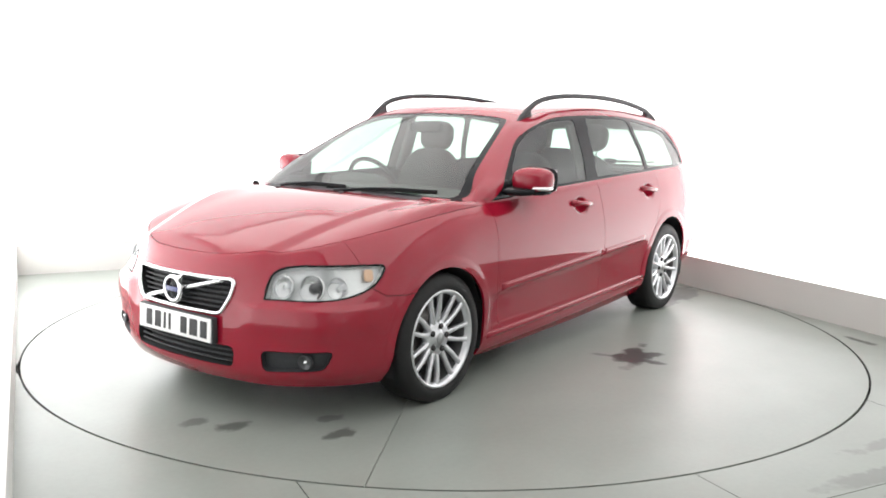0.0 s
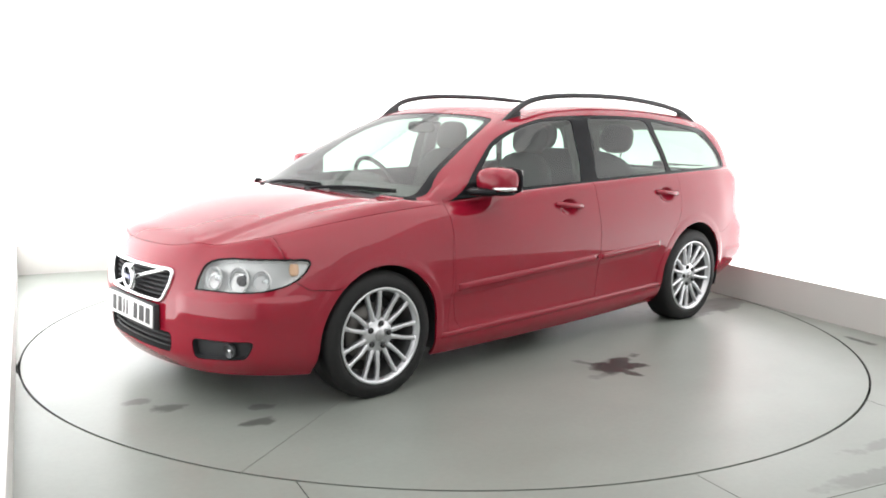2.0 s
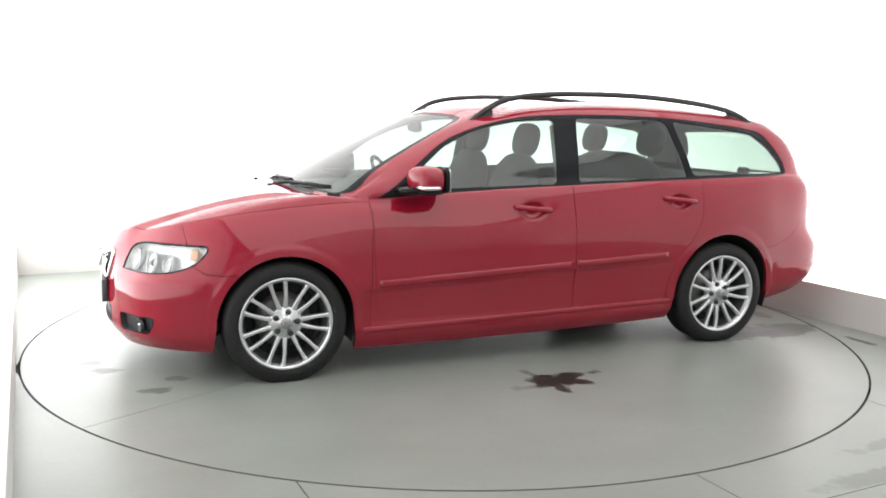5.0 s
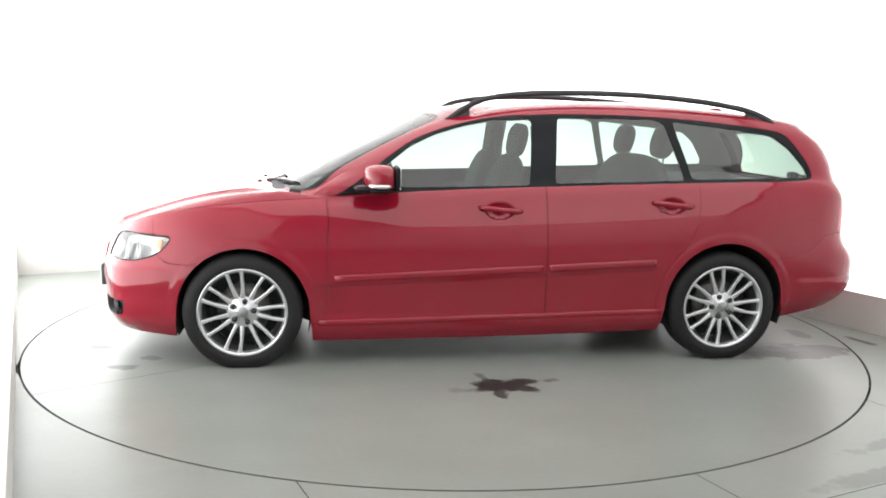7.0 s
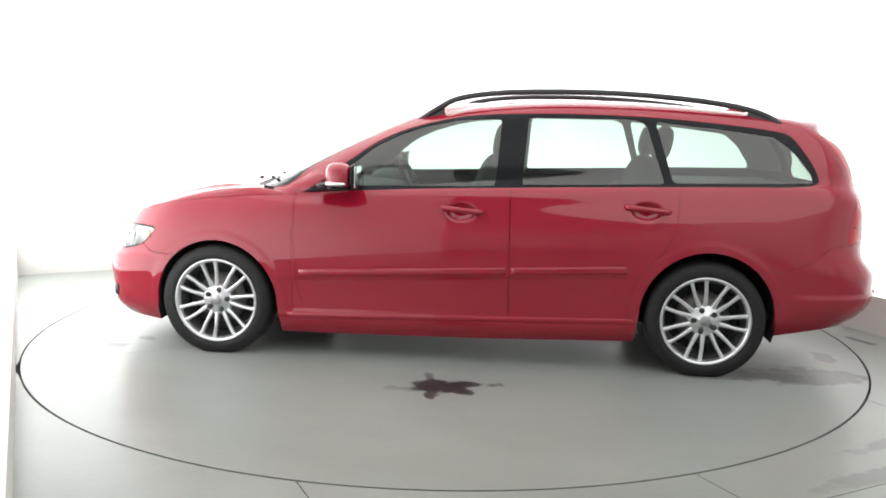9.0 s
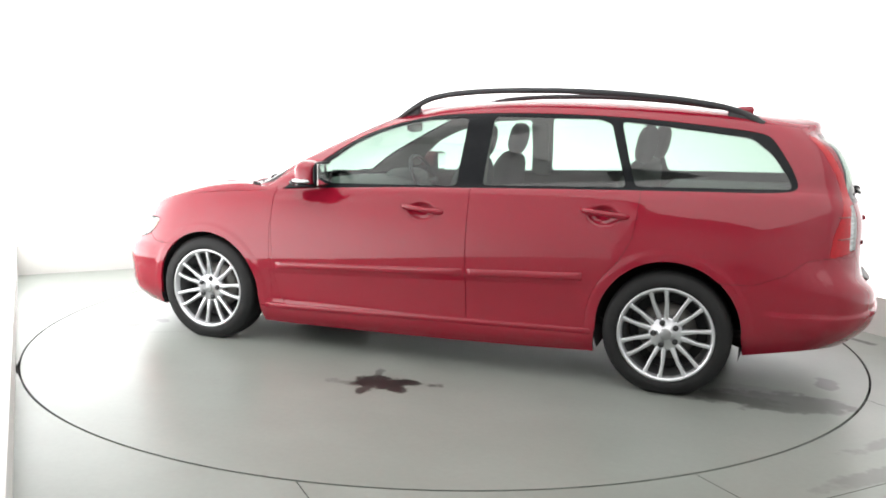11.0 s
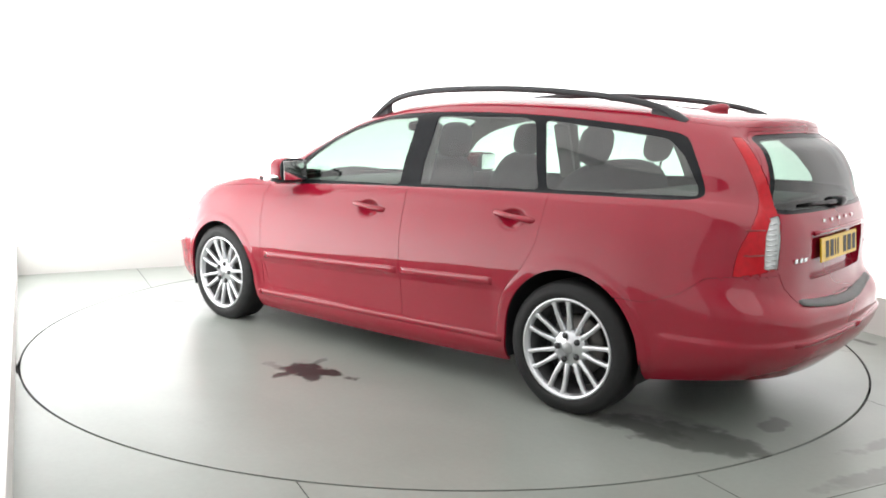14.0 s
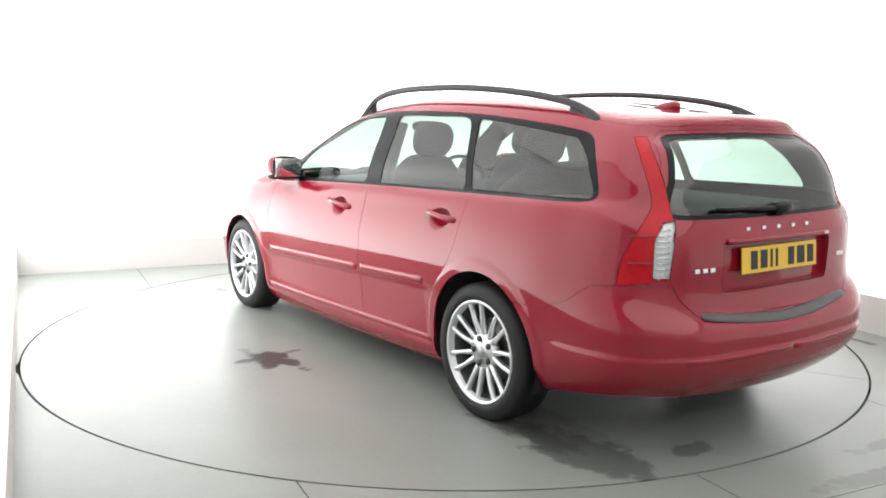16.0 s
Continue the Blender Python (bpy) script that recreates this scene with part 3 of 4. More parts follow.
FOG = rounded([(-1.385, .332), (-1.09, .345), (-1.13, .262), (-1.375, .24)], .03)
DOOR_F = np.array([(.885, 1.2), (.878, .84), (.872, .60), (.862, .40), (.835, .30), (.79, .242), (-.295, .262), (-.29, .80), (-.285, 1.2)])
DOOR_R = np.concatenate([[(-.285, 1.2), (-.29, .80), (-.295, .262), (-.90, .278)],
                         [(-1.322 + .40 * math.cos(a), .318 + .40 * math.sin(a)) for a in np.linspace(-.05, 0.85, 12)],
                         [(-1.10, .68), (-1.14, .76), (-1.155, .86), (-1.16, .95), (-1.165, 1.2)]])
SILL = np.array([(.99, .232), (.79, .238), (-.295, .258), (-.98, .276), (-.98, .0), (.99, .0)])
BUMPER_F = np.array([(1.40, .565), (1.60, .552), (1.70, .560), (1.76, .60), (1.80, .85), (2.4, .9), (2.4, -.1), (1.40, -.1)])
BUMPER_R = np.array([(-1.40, .575), (-1.70, .575), (-1.84, .63), (-1.93, .700), (-2.00, .712), (-2.6, .712), (-2.6, -.1), (-1.40, -.1)])

# label, plane, outline, rows of the loft it may take, columns (knots) it may take
CUTS = [("fender", "side", np.array([(.885, -.1), (2.5, -.1), (2.5, .95), (.885, .95)]), (0, 6), (0, 7)),
        ("front_bumper", "side", BUMPER_F, (0, 6), (0, 7)),
        ("rear_bumper", "side", BUMPER_R, (0, 6), (9, 15)),
        ("tailgate", "end", TAILGATE, (2, 10.6), (11, 15)),
        ("rear_bumper", "end", np.array([(-.3, .572), (.50, .590), (.575, .66), (.60, .70), (1.2, .70), (1.2, 0), (-.3, 0)]), (0, 5), (12.6, 15)),
        ("window_trim", "side", DLO, (5.2, 11.5), (5.3, 13.2)),
        ("door", "side", DOOR_F, (0, 6.999), (4, 10)),
        ("rear_door", "side", DOOR_R, (0, 6.999), (6, 11)),
        ("window_trim", "side", DLO, (5.2, 11.5), (5.3, 13.2)),
        ("sill", "side", SILL, (0, 3), (4, 11)),
        ("screen_frit", "end", SCREEN, (7.0, 10.4), (0, 7)),
        ("windscreen", "end", SCREEN_CLEAR, (7.0, 10.4), (0, 7)),
        ("side_window", "side", WIN_F, (6, 11), (5, 12)),
        ("side_window_rear", "side", WIN_R, (6, 11), (6, 12)),
        ("quarter_window", "side", WIN_Q, (6, 11), (8, 13.2)),
        ("rear_frit", "end", REAR_GLASS, (6, 10.6), (12, 15)),
        ("rear_window", "end", REAR_CLEAR, (6, 10.6), (12, 15)),
        ("tail_lamp", "tail", TAILLAMP, (3, 10.4), (11.3, 15)),
        ("reverse_lens", "tail", REVERSE, (3, 9), (11.3, 15)),
        ("recess", "end", RECESS, (4, 7), (13, 15)),
        ("headlamp", "nose", HEADLAMP, (2.5, 7), (0.8, 5)),
        ("grille", "end", GRILLE, (2, 6), (0, 2.5)),
        ("intake", "end", INTAKE, (0.4, 3), (0, 2.5)),
        ("fog", "nose", FOG, (0.3, 3.4), (1.2, 4)),
        ("hole", "side", ARCH_F, (0, 6), (2, 8)), ("hole", "side", ARCH_R, (0, 6), (7, 13))]


def face_labels():
    c = 0.25 * (GRID[:-1, :-1] + GRID[1:, :-1] + GRID[:-1, 1:] + GRID[1:, 1:])
    vc = (0.5 * (GV[:-1] + GV[1:]))[:, None] * np.ones((1, NU - 1))
    uc = (0.5 * (GU[:-1] + GU[1:]))[None, :] * np.ones((NV - 1, 1))
    lab = np.full(c.shape[:2], "body_side", dtype="U20")
    lab[(vc > 10.5)] = "roof"
    lab[(vc > 6) & (vc < 7) & (uc < 6.0)] = "bonnet"
    lab[(vc > 7) & (vc < 10.5) & (uc < 6.0)] = "body_side"
    for name, plane, poly, (v0, v1), (u0, u1) in CUTS:
        m = inside(poly, MAPS[plane](c)) & (vc > v0) & (vc < v1) & (uc > u0) & (uc < u1)
        lab[m] = name
    lab[np.isin(lab, ["windscreen", "screen_frit"]) & (vc < 7)] = "bonnet"
    lab[(vc > 6.97) & (vc < 7.09) & (uc < 3.5) & ((lab == "bonnet") | (lab == "body_side") | (lab == "windscreen") | (lab == "screen_frit"))] = "cowl"
    return lab


LAB = face_labels()
SEGS = {}
for _name, _plane, _poly, _v, _u in CUTS:
    a, b = _poly, np.roll(_poly, -1, axis=0)
    SEGS.setdefault(_plane, []).append(np.concatenate([a, b], axis=1))
SEGS = {k: np.concatenate(s) for k, s in SEGS.items()}


def nearest(seg, q):
    """Nearest point on a set of segments for each q."""
    best = np.full(len(q), 1e9)
    at = q.copy()
    for s in seg:
        a, b = s[:2], s[2:]
        d = b - a
        l2 = max(d @ d, 1e-12)
        t = np.clip(((q - a) @ d) / l2, 0, 1)
        p = a + t[:, None] * d
        e = np.linalg.norm(q - p, axis=1)
        m = e < best
        best[m], at[m] = e[m], p[m]
    return at, best


def snapped_grid():
    """Moves the corners on a border between two labels onto the outline that made it."""
    g = GRID.copy()
    pad = np.pad(LAB, 1, mode="edge")
    q = np.stack([pad[:-1, :-1], pad[1:, :-1], pad[:-1, 1:], pad[1:, 1:]])
    border = (q != q[0]).any(axis=0)
    idx = np.argwhere(border)
    P = GRID[idx[:, 0], idx[:, 1]]
    du = np.gradient(GRID, axis=1)[idx[:, 0], idx[:, 1]]
    dv = np.gradient(GRID, axis=0)[idx[:, 0], idx[:, 1]]
    best = np.full(len(P), 1e9)
    out = P.copy()
    for plane, f in MAPS.items():
        if plane not in SEGS:
            continue
        m0 = f(P)
        at, dist = nearest(SEGS[plane], m0)
        # solve for a move in the surface that makes the wanted move in the plane
        eps = 1e-3
        ju, jv = (f(P + du * eps) - m0) / eps, (f(P + dv * eps) - m0) / eps
        det = ju[:, 0] * jv[:, 1] - ju[:, 1] * jv[:, 0]
        ok = np.abs(det) > 1e-6
        det = np.where(ok, det, 1)
        w = at - m0
        a = np.clip((w[:, 0] * jv[:, 1] - w[:, 1] * jv[:, 0]) / det, -0.75, 0.75)
        b = np.clip((ju[:, 0] * w[:, 1] - ju[:, 1] * w[:, 0]) / det, -0.75, 0.75)
        move = du * a[:, None] + dv * b[:, None]
        size = np.linalg.norm(move, axis=1)
        good = ok & (dist < 0.012) & (size < best)
        best[good] = size[good]
        out[good] = (P + move)[good]
    out[np.abs(P[:, 1]) < 1e-6, 1] = 0
    g[idx[:, 0], idx[:, 1]] = out
    return g


SNAP = snapped_grid()


def panel(label, name, material, parent, sides=0, sink=0.0, rim=0.012, gap=0.0016, tag=""):
    """The skin's faces of one label as a mesh with a turned-in rim. sides: 1 or -1 for one side alone."""
    m = LAB == label
    ymid = 0.5 * (GRID[:-1, :-1, 1] + GRID[:-1, 1:, 1])
    if sides:
        m = m & (ymid * sides > 0)
    fi = np.argwhere(m)
    if not len(fi):
        return None
    ids = np.arange(NV * NU).reshape(NV, NU)
    ids[:, -1] = ids[:, 0]
    quads = np.stack([ids[fi[:, 0], fi[:, 1]], ids[fi[:, 0], fi[:, 1] + 1], ids[fi[:, 0] + 1, fi[:, 1] + 1], ids[fi[:, 0] + 1, fi[:, 1]]], 1)
    used, inv = np.unique(quads, return_inverse=True)
    quads = inv.reshape(-1, 4)
    nrm = NORM.reshape(-1, 3)[used]
    pos = SNAP.reshape(-1, 3)[used] - nrm * sink
    # keep the faces turned outward
    v = pos[quads]
    fn = np.cross(v[:, 2] - v[:, 0], v[:, 3] - v[:, 1])
    flip = np.sum(fn * nrm[quads].sum(1), axis=1) < 0
    quads[flip] = quads[flip][:, ::-1]
    # border edges
    e = np.stack([quads, np.roll(quads, -1, axis=1)], -1).reshape(-1, 2)
    key = np.sort(e, axis=1)
    _, first, count = np.unique(key[:, 0].astype(np.int64) * 1000000 + key[:, 1], return_index=True, return_counts=True)
    be = e[first[count == 1]]
    # draw the border in by the gap, in the surface
    pull = np.zeros_like(pos)
    mid = 0.5 * (pos[be[:, 0]] + pos[be[:, 1]])
    along = pos[be[:, 1]] - pos[be[:, 0]]
    inward = np.cross(nrm[be[:, 0]], along)
    inward /= np.maximum(np.linalg.norm(inward, axis=1, keepdims=True), 1e-9)
    centre_edge = np.abs(mid[:, 1]) < 1e-5
    inward[centre_edge & (sides == 0)] = 0
    for k in (0, 1):
        np.add.at(pull, be[:, k], inward)
    ln = np.linalg.norm(pull, axis=1, keepdims=True)
    pos = pos + np.where(ln > 1e-6, pull / np.maximum(ln, 1e-6) * gap, 0)
    verts, faces = pos, quads.tolist()
    if rim:
        bv = np.unique(be)
        low = np.full(len(pos), -1)
        low[bv] = len(pos) + np.arange(len(bv))
        verts = np.concatenate([pos, pos[bv] - nrm[bv] * rim])
        faces += [(int(b), int(a), int(low[a]), int(low[b])) for a, b in be]
    me = bpy.data.meshes.new(name)
    me.from_pydata(verts.tolist(), [], faces)
    me.materials.append(material)
    me.shade_smooth()
    if rim:
        me.set_sharp_from_angle(angle=radians(50))
    me.update()
    ob = new(name, me)
    ob.parent = parent
    if tag:
        ob["label"] = tag
    return ob


CAR = tagged(new("car"), "red five-door estate car with black roof rails, standing on the turntable", "car")
SKIN = {}


def body_panels():
    SKIN["roof"] = panel("roof", "roof", PAINT, CAR)
    SKIN["bonnet"] = panel("bonnet", "bonnet", PAINT, CAR)
    SKIN["front_bumper"] = panel("front_bumper", "front_bumper", PAINT, CAR)
    SKIN["rear_bumper"] = panel("rear_bumper", "rear_bumper", PAINT, CAR)
    SKIN["tailgate"] = panel("tailgate", "tailgate", PAINT, CAR)
    SKIN["windscreen"] = panel("windscreen", "windscreen", GLASS, CAR, sink=0.003, rim=0.004, tag="clear windscreen, faintly green")
    SKIN["rear_window"] = panel("rear_window", "rear_window", GLASS, SKIN["tailgate"] or CAR, sink=0.003, rim=0.004, tag="tinted rear window")
    panel("screen_frit", "window_border", BLACK, SKIN["windscreen"], sink=0.0025, rim=0.004, gap=0.0, tag="black border of the windscreen")
    panel("rear_frit", "window_border", BLACK, SKIN["rear_window"], sink=0.0025, rim=0.004, gap=0.0, tag="black border of the rear window")
    for s in (1, -1):
        panel("body_side", "body_side", PAINT, CAR, s, gap=0.0)
        panel("fender", "front_wing", PAINT, CAR, s)
        panel("sill", "sill", PAINT, CAR, s)
        for lab, nm in (("door", "front_door"), ("rear_door", "rear_door")):
            SKIN[nm, s] = panel(lab, nm, PAINT, CAR, s)
        panel("window_trim", "window_surround", BLACK, CAR, s, sink=0.002, rim=0.006, gap=0.0, tag="gloss black window surround and pillars")
        for lab in ("side_window", "side_window_rear", "quarter_window"):
            panel(lab, "side_window", GLASS, CAR, s, sink=0.005, rim=0.004, gap=0.0, tag="faintly green side window")


body_panels()


def inner_shell():
    """Dark lining a little inside the skin, open where there is glass or an opening."""
    off = SNAP - NORM * 0.016
    off[..., 1] = np.where(np.abs(SNAP[..., 1]) < 0.016, SNAP[..., 1] * 0.0, off[..., 1])
    shut = np.isin(LAB, ["windscreen", "rear_window", "side_window", "side_window_rear", "quarter_window", "hole", "grille", "intake", "fog", "headlamp", "recess"], invert=True)
    vc = (0.5 * (GV[:-1] + GV[1:]))[:, None] * np.ones((1, NU - 1))
    high = (vc > 7.1) & ~np.isin(LAB, ["bonnet", "cowl", "tail_lamp"])
    ids = np.arange(NV * NU).reshape(NV, NU)
    ids[:, -1] = ids[:, 0]
    for mask, name, material, label in ((shut & ~high, "body_lining", INNER, "dark lining inside the body"),
                                        (shut & high, "headlining", TRIM, "pale grey roof lining and pillar trim")):
        fi = np.argwhere(mask)
        quads = np.stack([ids[fi[:, 0], fi[:, 1]], ids[fi[:, 0], fi[:, 1] + 1], ids[fi[:, 0] + 1, fi[:, 1] + 1], ids[fi[:, 0] + 1, fi[:, 1]]], 1)
        used, inv = np.unique(quads, return_inverse=True)
        raw(name, off.reshape(-1, 3)[used], inv.reshape(-1, 4), material, CAR, label)


TRIM = mat("grey_cabin_trim", (0.22, 0.225, 0.215), 0.8, 0, 0, 0.1, 12, 0.1, 90)
inner_shell()


def wheel(x, side):
    """Alloy wheel with seven pairs of spokes; side 1 is the car's left."""
    root = new("wheel")
    root.parent = CAR
    root.matrix_local = pose(x, side * 0.768, HUB, 0, 0, 0 if side > 0 else 180)
    root["label"] = "silver twin-spoke alloy wheel with black tyre"
    R, B = 0.310, 0.104
    prof = [(0.218, -B + 0.012), (0.235, -B), (0.268, -B + 0.002), (0.290, -B + 0.014), (R - 0.002, -B + 0.03), (R, -0.05), (R, 0.05), (R - 0.003, B - 0.024),
            (0.293, B - 0.010), (0.268, B - 0.002), (0.247, B), (0.236, B - 0.006), (0.222, B - 0.018)]
    bm = lathe(prof, 96)
    for v in bm.verts:
        v.co.z = max(v.co.z, -HUB + 0.0005)
    part("tyre", bm, RUBBER, root, "black rubber tyre")
    rim = [(0.234, 0.095), (0.2315, 0.101), (0.223, 0.100), (0.215, 0.087), (0.210, 0.072)]
    part("rim", lathe(rim, 72), ALLOY, root)
    part("barrel", lathe([(0.210, 0.072), (0.201, 0.05), (0.195, 0.02), (0.19, -0.06), (0.21, -0.09)], 72), SHADED_BARREL, root, "inner barrel of the wheel, its shade put into a dark colour")
    part("brake_disc", lathe([(0.0, 0.0), (0.06, 0.002), (0.065, 0.0), (0.14, 0.0), (0.142, -0.02)], 48), mat_brake, root)
    part("wheel_well_back", lathe([(0.0, -0.03), (0.19, -0.03)], 32), INNER, root)
    bm = bmesh.new()
    for k in range(14):
        a = 2 * math.pi * (k // 2) / 7 + radians(27.5 if x > 0 else 26.8)
        sec = []
        for r, w, y, d in ((0.060, 0.0125, 0.070, 0.03), (0.09, 0.0115, 0.077, 0.028), (0.15, 0.0092, 0.085, 0.024), (0.2, 0.0096, 0.089, 0.022), (0.218, 0.0145, 0.090, 0.022)):
            bend = (1 if k % 2 else -1) * radians(10.2 + 1.6 * math.sin(math.pi * (r - 0.06) / 0.16) - 0.5 * (r - 0.06) / 0.16)
            c, s = math.cos(a + bend), math.sin(a + bend)
            row = []
            for dw, yy in ((-w, y - d), (-w, y - 0.004), (-w * 0.55, y), (w * 0.55, y), (w, y - 0.004), (w, y - d)):
                row.append(bm.verts.new((r * c - dw * s, yy, r * s + dw * c)))
            sec.append(row)
        for p, q in zip(sec, sec[1:]):
            for j in range(5):
                bm.faces.new((p[j], p[j + 1], q[j + 1], q[j]))
    bmesh.ops.recalc_face_normals(bm, faces=bm.faces)
    part("spokes", bm, ALLOY, root)
    part("hub", lathe([(0.088, 0.04), (0.085, 0.066), (0.074, 0.074), (0.036, 0.075), (0.033, 0.082), (0.0, 0.083)], 40), ALLOY, root)
    part("hub_cap", lathe([(0.028, 0.0825), (0.026, 0.0855), (0.0, 0.0865)], 32), HUBCAP, root, "small grey hub cap")
    for k in range(5):
        a = 2 * math.pi * k / 5 + radians(30 if x > 0 else 0)
        bm = lathe([(0.0145, 0.0), (0.0145, 0.008), (0.010, 0.012), (0.0, 0.012)], 12)
        bmesh.ops.translate(bm, vec=(0.058 * math.cos(a), 0.0735, 0.058 * math.sin(a)), verts=bm.verts)
        part("wheel_bolt", bm, BOLT, root, "dark wheel bolt")
    return root


HUB = 0.299
# inner barrel: the shade inside the wheel is painted in as darker metal
SHADED_BARREL = mat("shaded_wheel_barrel", (0.10, 0.10, 0.103), 0.5, 0.6, 0, 0.3, 25)
mat_brake = mat("brake_steel", (0.20, 0.19, 0.18), 0.45, 0.8, 0, 0.2, 30)
HUBCAP = mat("grey_hub_cap", (0.34, 0.345, 0.35), 0.35, 0.6)
CAP = mat("grey_cap", (0.07, 0.072, 0.076), 0.35, 0.5)
for _x in (FRONT_AXLE, REAR_AXLE):
    for _s in (1, -1):
        wheel(_x, _s)


def under_body():
    """Floor pan, wheel-arch liners: dark, close the body from below."""
    part("floor_pan", box_bm(0.05, 0, 0.25, 3.5, 1.24, 0.05, 0.01), INNER, CAR, "dark underbody")
    part("under_tray", box_bm(0.0, 0, 0.225, 1.9, 1.6, 0.04, 0.01), INNER, CAR)
    for x, z, r in ((1.315, .298, .352), (-1.322, .318, .357)):
        for s in (1, -1):
            bm = bmesh.new()
            prev = None
            for k in range(33):
                a = -0.35 + (math.pi + 0.7) * k / 32
                row = [bm.verts.new((x + r * math.cos(a), s * y, z + r * math.sin(a))) for y in (0.866 if abs(math.cos(a)) < 0.7 else 0.845, 0.55)]
                row.append(bm.verts.new((x, s * 0.55, z)))
                if prev:
                    bm.faces.new((prev[0], row[0], row[1], prev[1]))
                    bm.faces.new((prev[1], row[1], row[2]))
                prev = row
            part("arch_liner", bm, INNER, CAR, "black wheel-arch liner")


under_body()


# ---- helpers that find places on the skin ----
LEFT = GRID[:, NU // 2:].reshape(-1, 3)
LEFT_N = NORM[:, NU // 2:].reshape(-1, 3)
LEFT_V = np.repeat(GV, NU - NU // 2)
LEFT_U = np.tile(GU[NU // 2:], NV)


def skin(plane, a, b, v=(0, 13), u=(0, 15), side=1, out=0.0):
    """Point (and normal) on the skin that shows at (a, b) in one of the planes."""
    ok = (LEFT_V >= v[0]) & (LEFT_V <= v[1]) & (LEFT_U >= u[0]) & (LEFT_U <= u[1])
    P, N = LEFT[ok], LEFT_N[ok]
    q = MAPS[plane](P)
    d = np.hypot(q[:, 0] - a, q[:, 1] - b)
    k = np.argsort(d)[:6]
    w = 1 / (d[k] + 1e-4) ** 2
    w /= w.sum()
    p, n = (P[k] * w[:, None]).sum(0), (N[k] * w[:, None]).sum(0)
    n /= np.linalg.norm(n)
    if plane == "side":
        p[0], p[2] = a, b
    elif plane == "end":
        p[1], p[2] = a, b
    p = p + n * out
    return Vector((p[0], p[1] * side, p[2])), Vector((n[0], n[1] * side, n[2]))


def front_x(y, z, out=0.0, sunk=0.0):
    p, n = skin("end", abs(y), z, (0, 6.2), (0, 3.6), 1, out)
    return Vector((p.x - sunk, math.copysign(p.y, y), z))


def rear_x(y, z, out=0.0, v=(0, 11), u=(12.4, 15)):
    p, n = skin("end", abs(y), z, v, u, 1, out)
    return Vector((p.x, math.copysign(p.y, y), z))


def strip(points, normals_, up, h, t, bevel=0.3):
    """A flat moulding along points: height h, thickness t, chamfered edges."""
    bm = bmesh.new()
    prev = None
    ends = (0, len(points) - 1)
    full = t
    for i, (p, n) in enumerate(zip(points, normals_)):
        t = full * 0.25 if i in ends else full
        row = [bm.verts.new(p + up * dz + n * dn) for dz, dn in
               ((-h / 2, -0.004), (-h / 2, t * 0.35), (-h / 2 + h * bevel, t), (h / 2 - h * bevel * 0.6, t), (h / 2, t * 0.5), (h / 2, -0.004))]
        if prev:
            for j in range(5):
                bm.faces.new((prev[j], prev[j + 1], row[j + 1], row[j]))
        else:
            bm.faces.new(row)
        prev = row
    bm.faces.new(prev[::-1])
    bmesh.ops.recalc_face_normals(bm, faces=bm.faces)
    return bm


def blob(c, size, power=2.6, nu=28, nv=16):
    """A rounded, boxy lump: superellipsoid of the given full sizes."""
    bm = bmesh.new()
    rows = []
    for i in range(1, nv):
        f = -math.pi / 2 + math.pi * i / nv
        cf, sf = abs(math.cos(f)) ** (2 / power), math.copysign(abs(math.sin(f)) ** (2 / power), math.sin(f))
        rows.append([bm.verts.new((c[0] + size[0] / 2 * cf * math.copysign(abs(math.cos(a)) ** (2 / power), math.cos(a)),
                                   c[1] + size[1] / 2 * cf * math.copysign(abs(math.sin(a)) ** (2 / power), math.sin(a)),
                                   c[2] + size[2] / 2 * sf)) for a in (2 * math.pi * k / nu + 0.01 for k in range(nu))])
    for p, q in zip(rows, rows[1:]):
        for k in range(nu):
            bm.faces.new((p[k], p[(k + 1) % nu], q[(k + 1) % nu], q[k]))
    for r, z in ((rows[0], -1), (rows[-1], 1)):
        t = bm.verts.new((c[0], c[1], c[2] + z * size[2] / 2))
        for k in range(nu):
            bm.faces.new((r[k], r[(k + 1) % nu], t))
    bmesh.ops.recalc_face_normals(bm, faces=bm.faces)
    return bm


SEAT = mat("charcoal_cloth", (0.085, 0.088, 0.090), 0.85, 0, 0, 0.2, 8)
DASH = mat("grey_dashboard", (0.095, 0.10, 0.10), 0.6, 0, 0, 0.15, 20)
SILVER = mat("lamp_silver", (0.80, 0.81, 0.82), 0.2, 0.95)
PALE = mat("pale_lamp_liner", (0.72, 0.74, 0.74), 0.35, 0.3)
HOUSING = mat("lamp_housing_grey", (0.66, 0.67, 0.67), 0.25, 0.5, 0, 0.1, 30)
RED_LENS = mat("red_lens", (0.47, 0.003, 0.012), 0.3, 0, 0.5, 0.3, 45, spec=0.1)
AMBER = mat("amber_lens", (0.66, 0.40, 0.24), 0.2, 0, 0.8)
WHITE_PLATE = mat("white_plate", (0.75, 0.75, 0.74), 0.4, 0, 0.2, 0.03, 30)
YELLOW_PLATE = mat("yellow_plate", (0.80, 0.50, 0.02), 0.4, 0, 0.2, 0.03, 30)
INK = mat("plate_ink", (0.012, 0.012, 0.013), 0.5)
BLUE = mat("badge_blue", (0.03, 0.04, 0.14), 0.3, 0.2, 0.5)
GREY_PAD = mat("grey_bumper_pad", (0.085, 0.085, 0.082), 0.45, 0, 0, 0.2, 40, 0.4, 300)
MIRROR = mat("mirror_glass", (0.9, 0.9, 0.9), 0.02, 1.0)


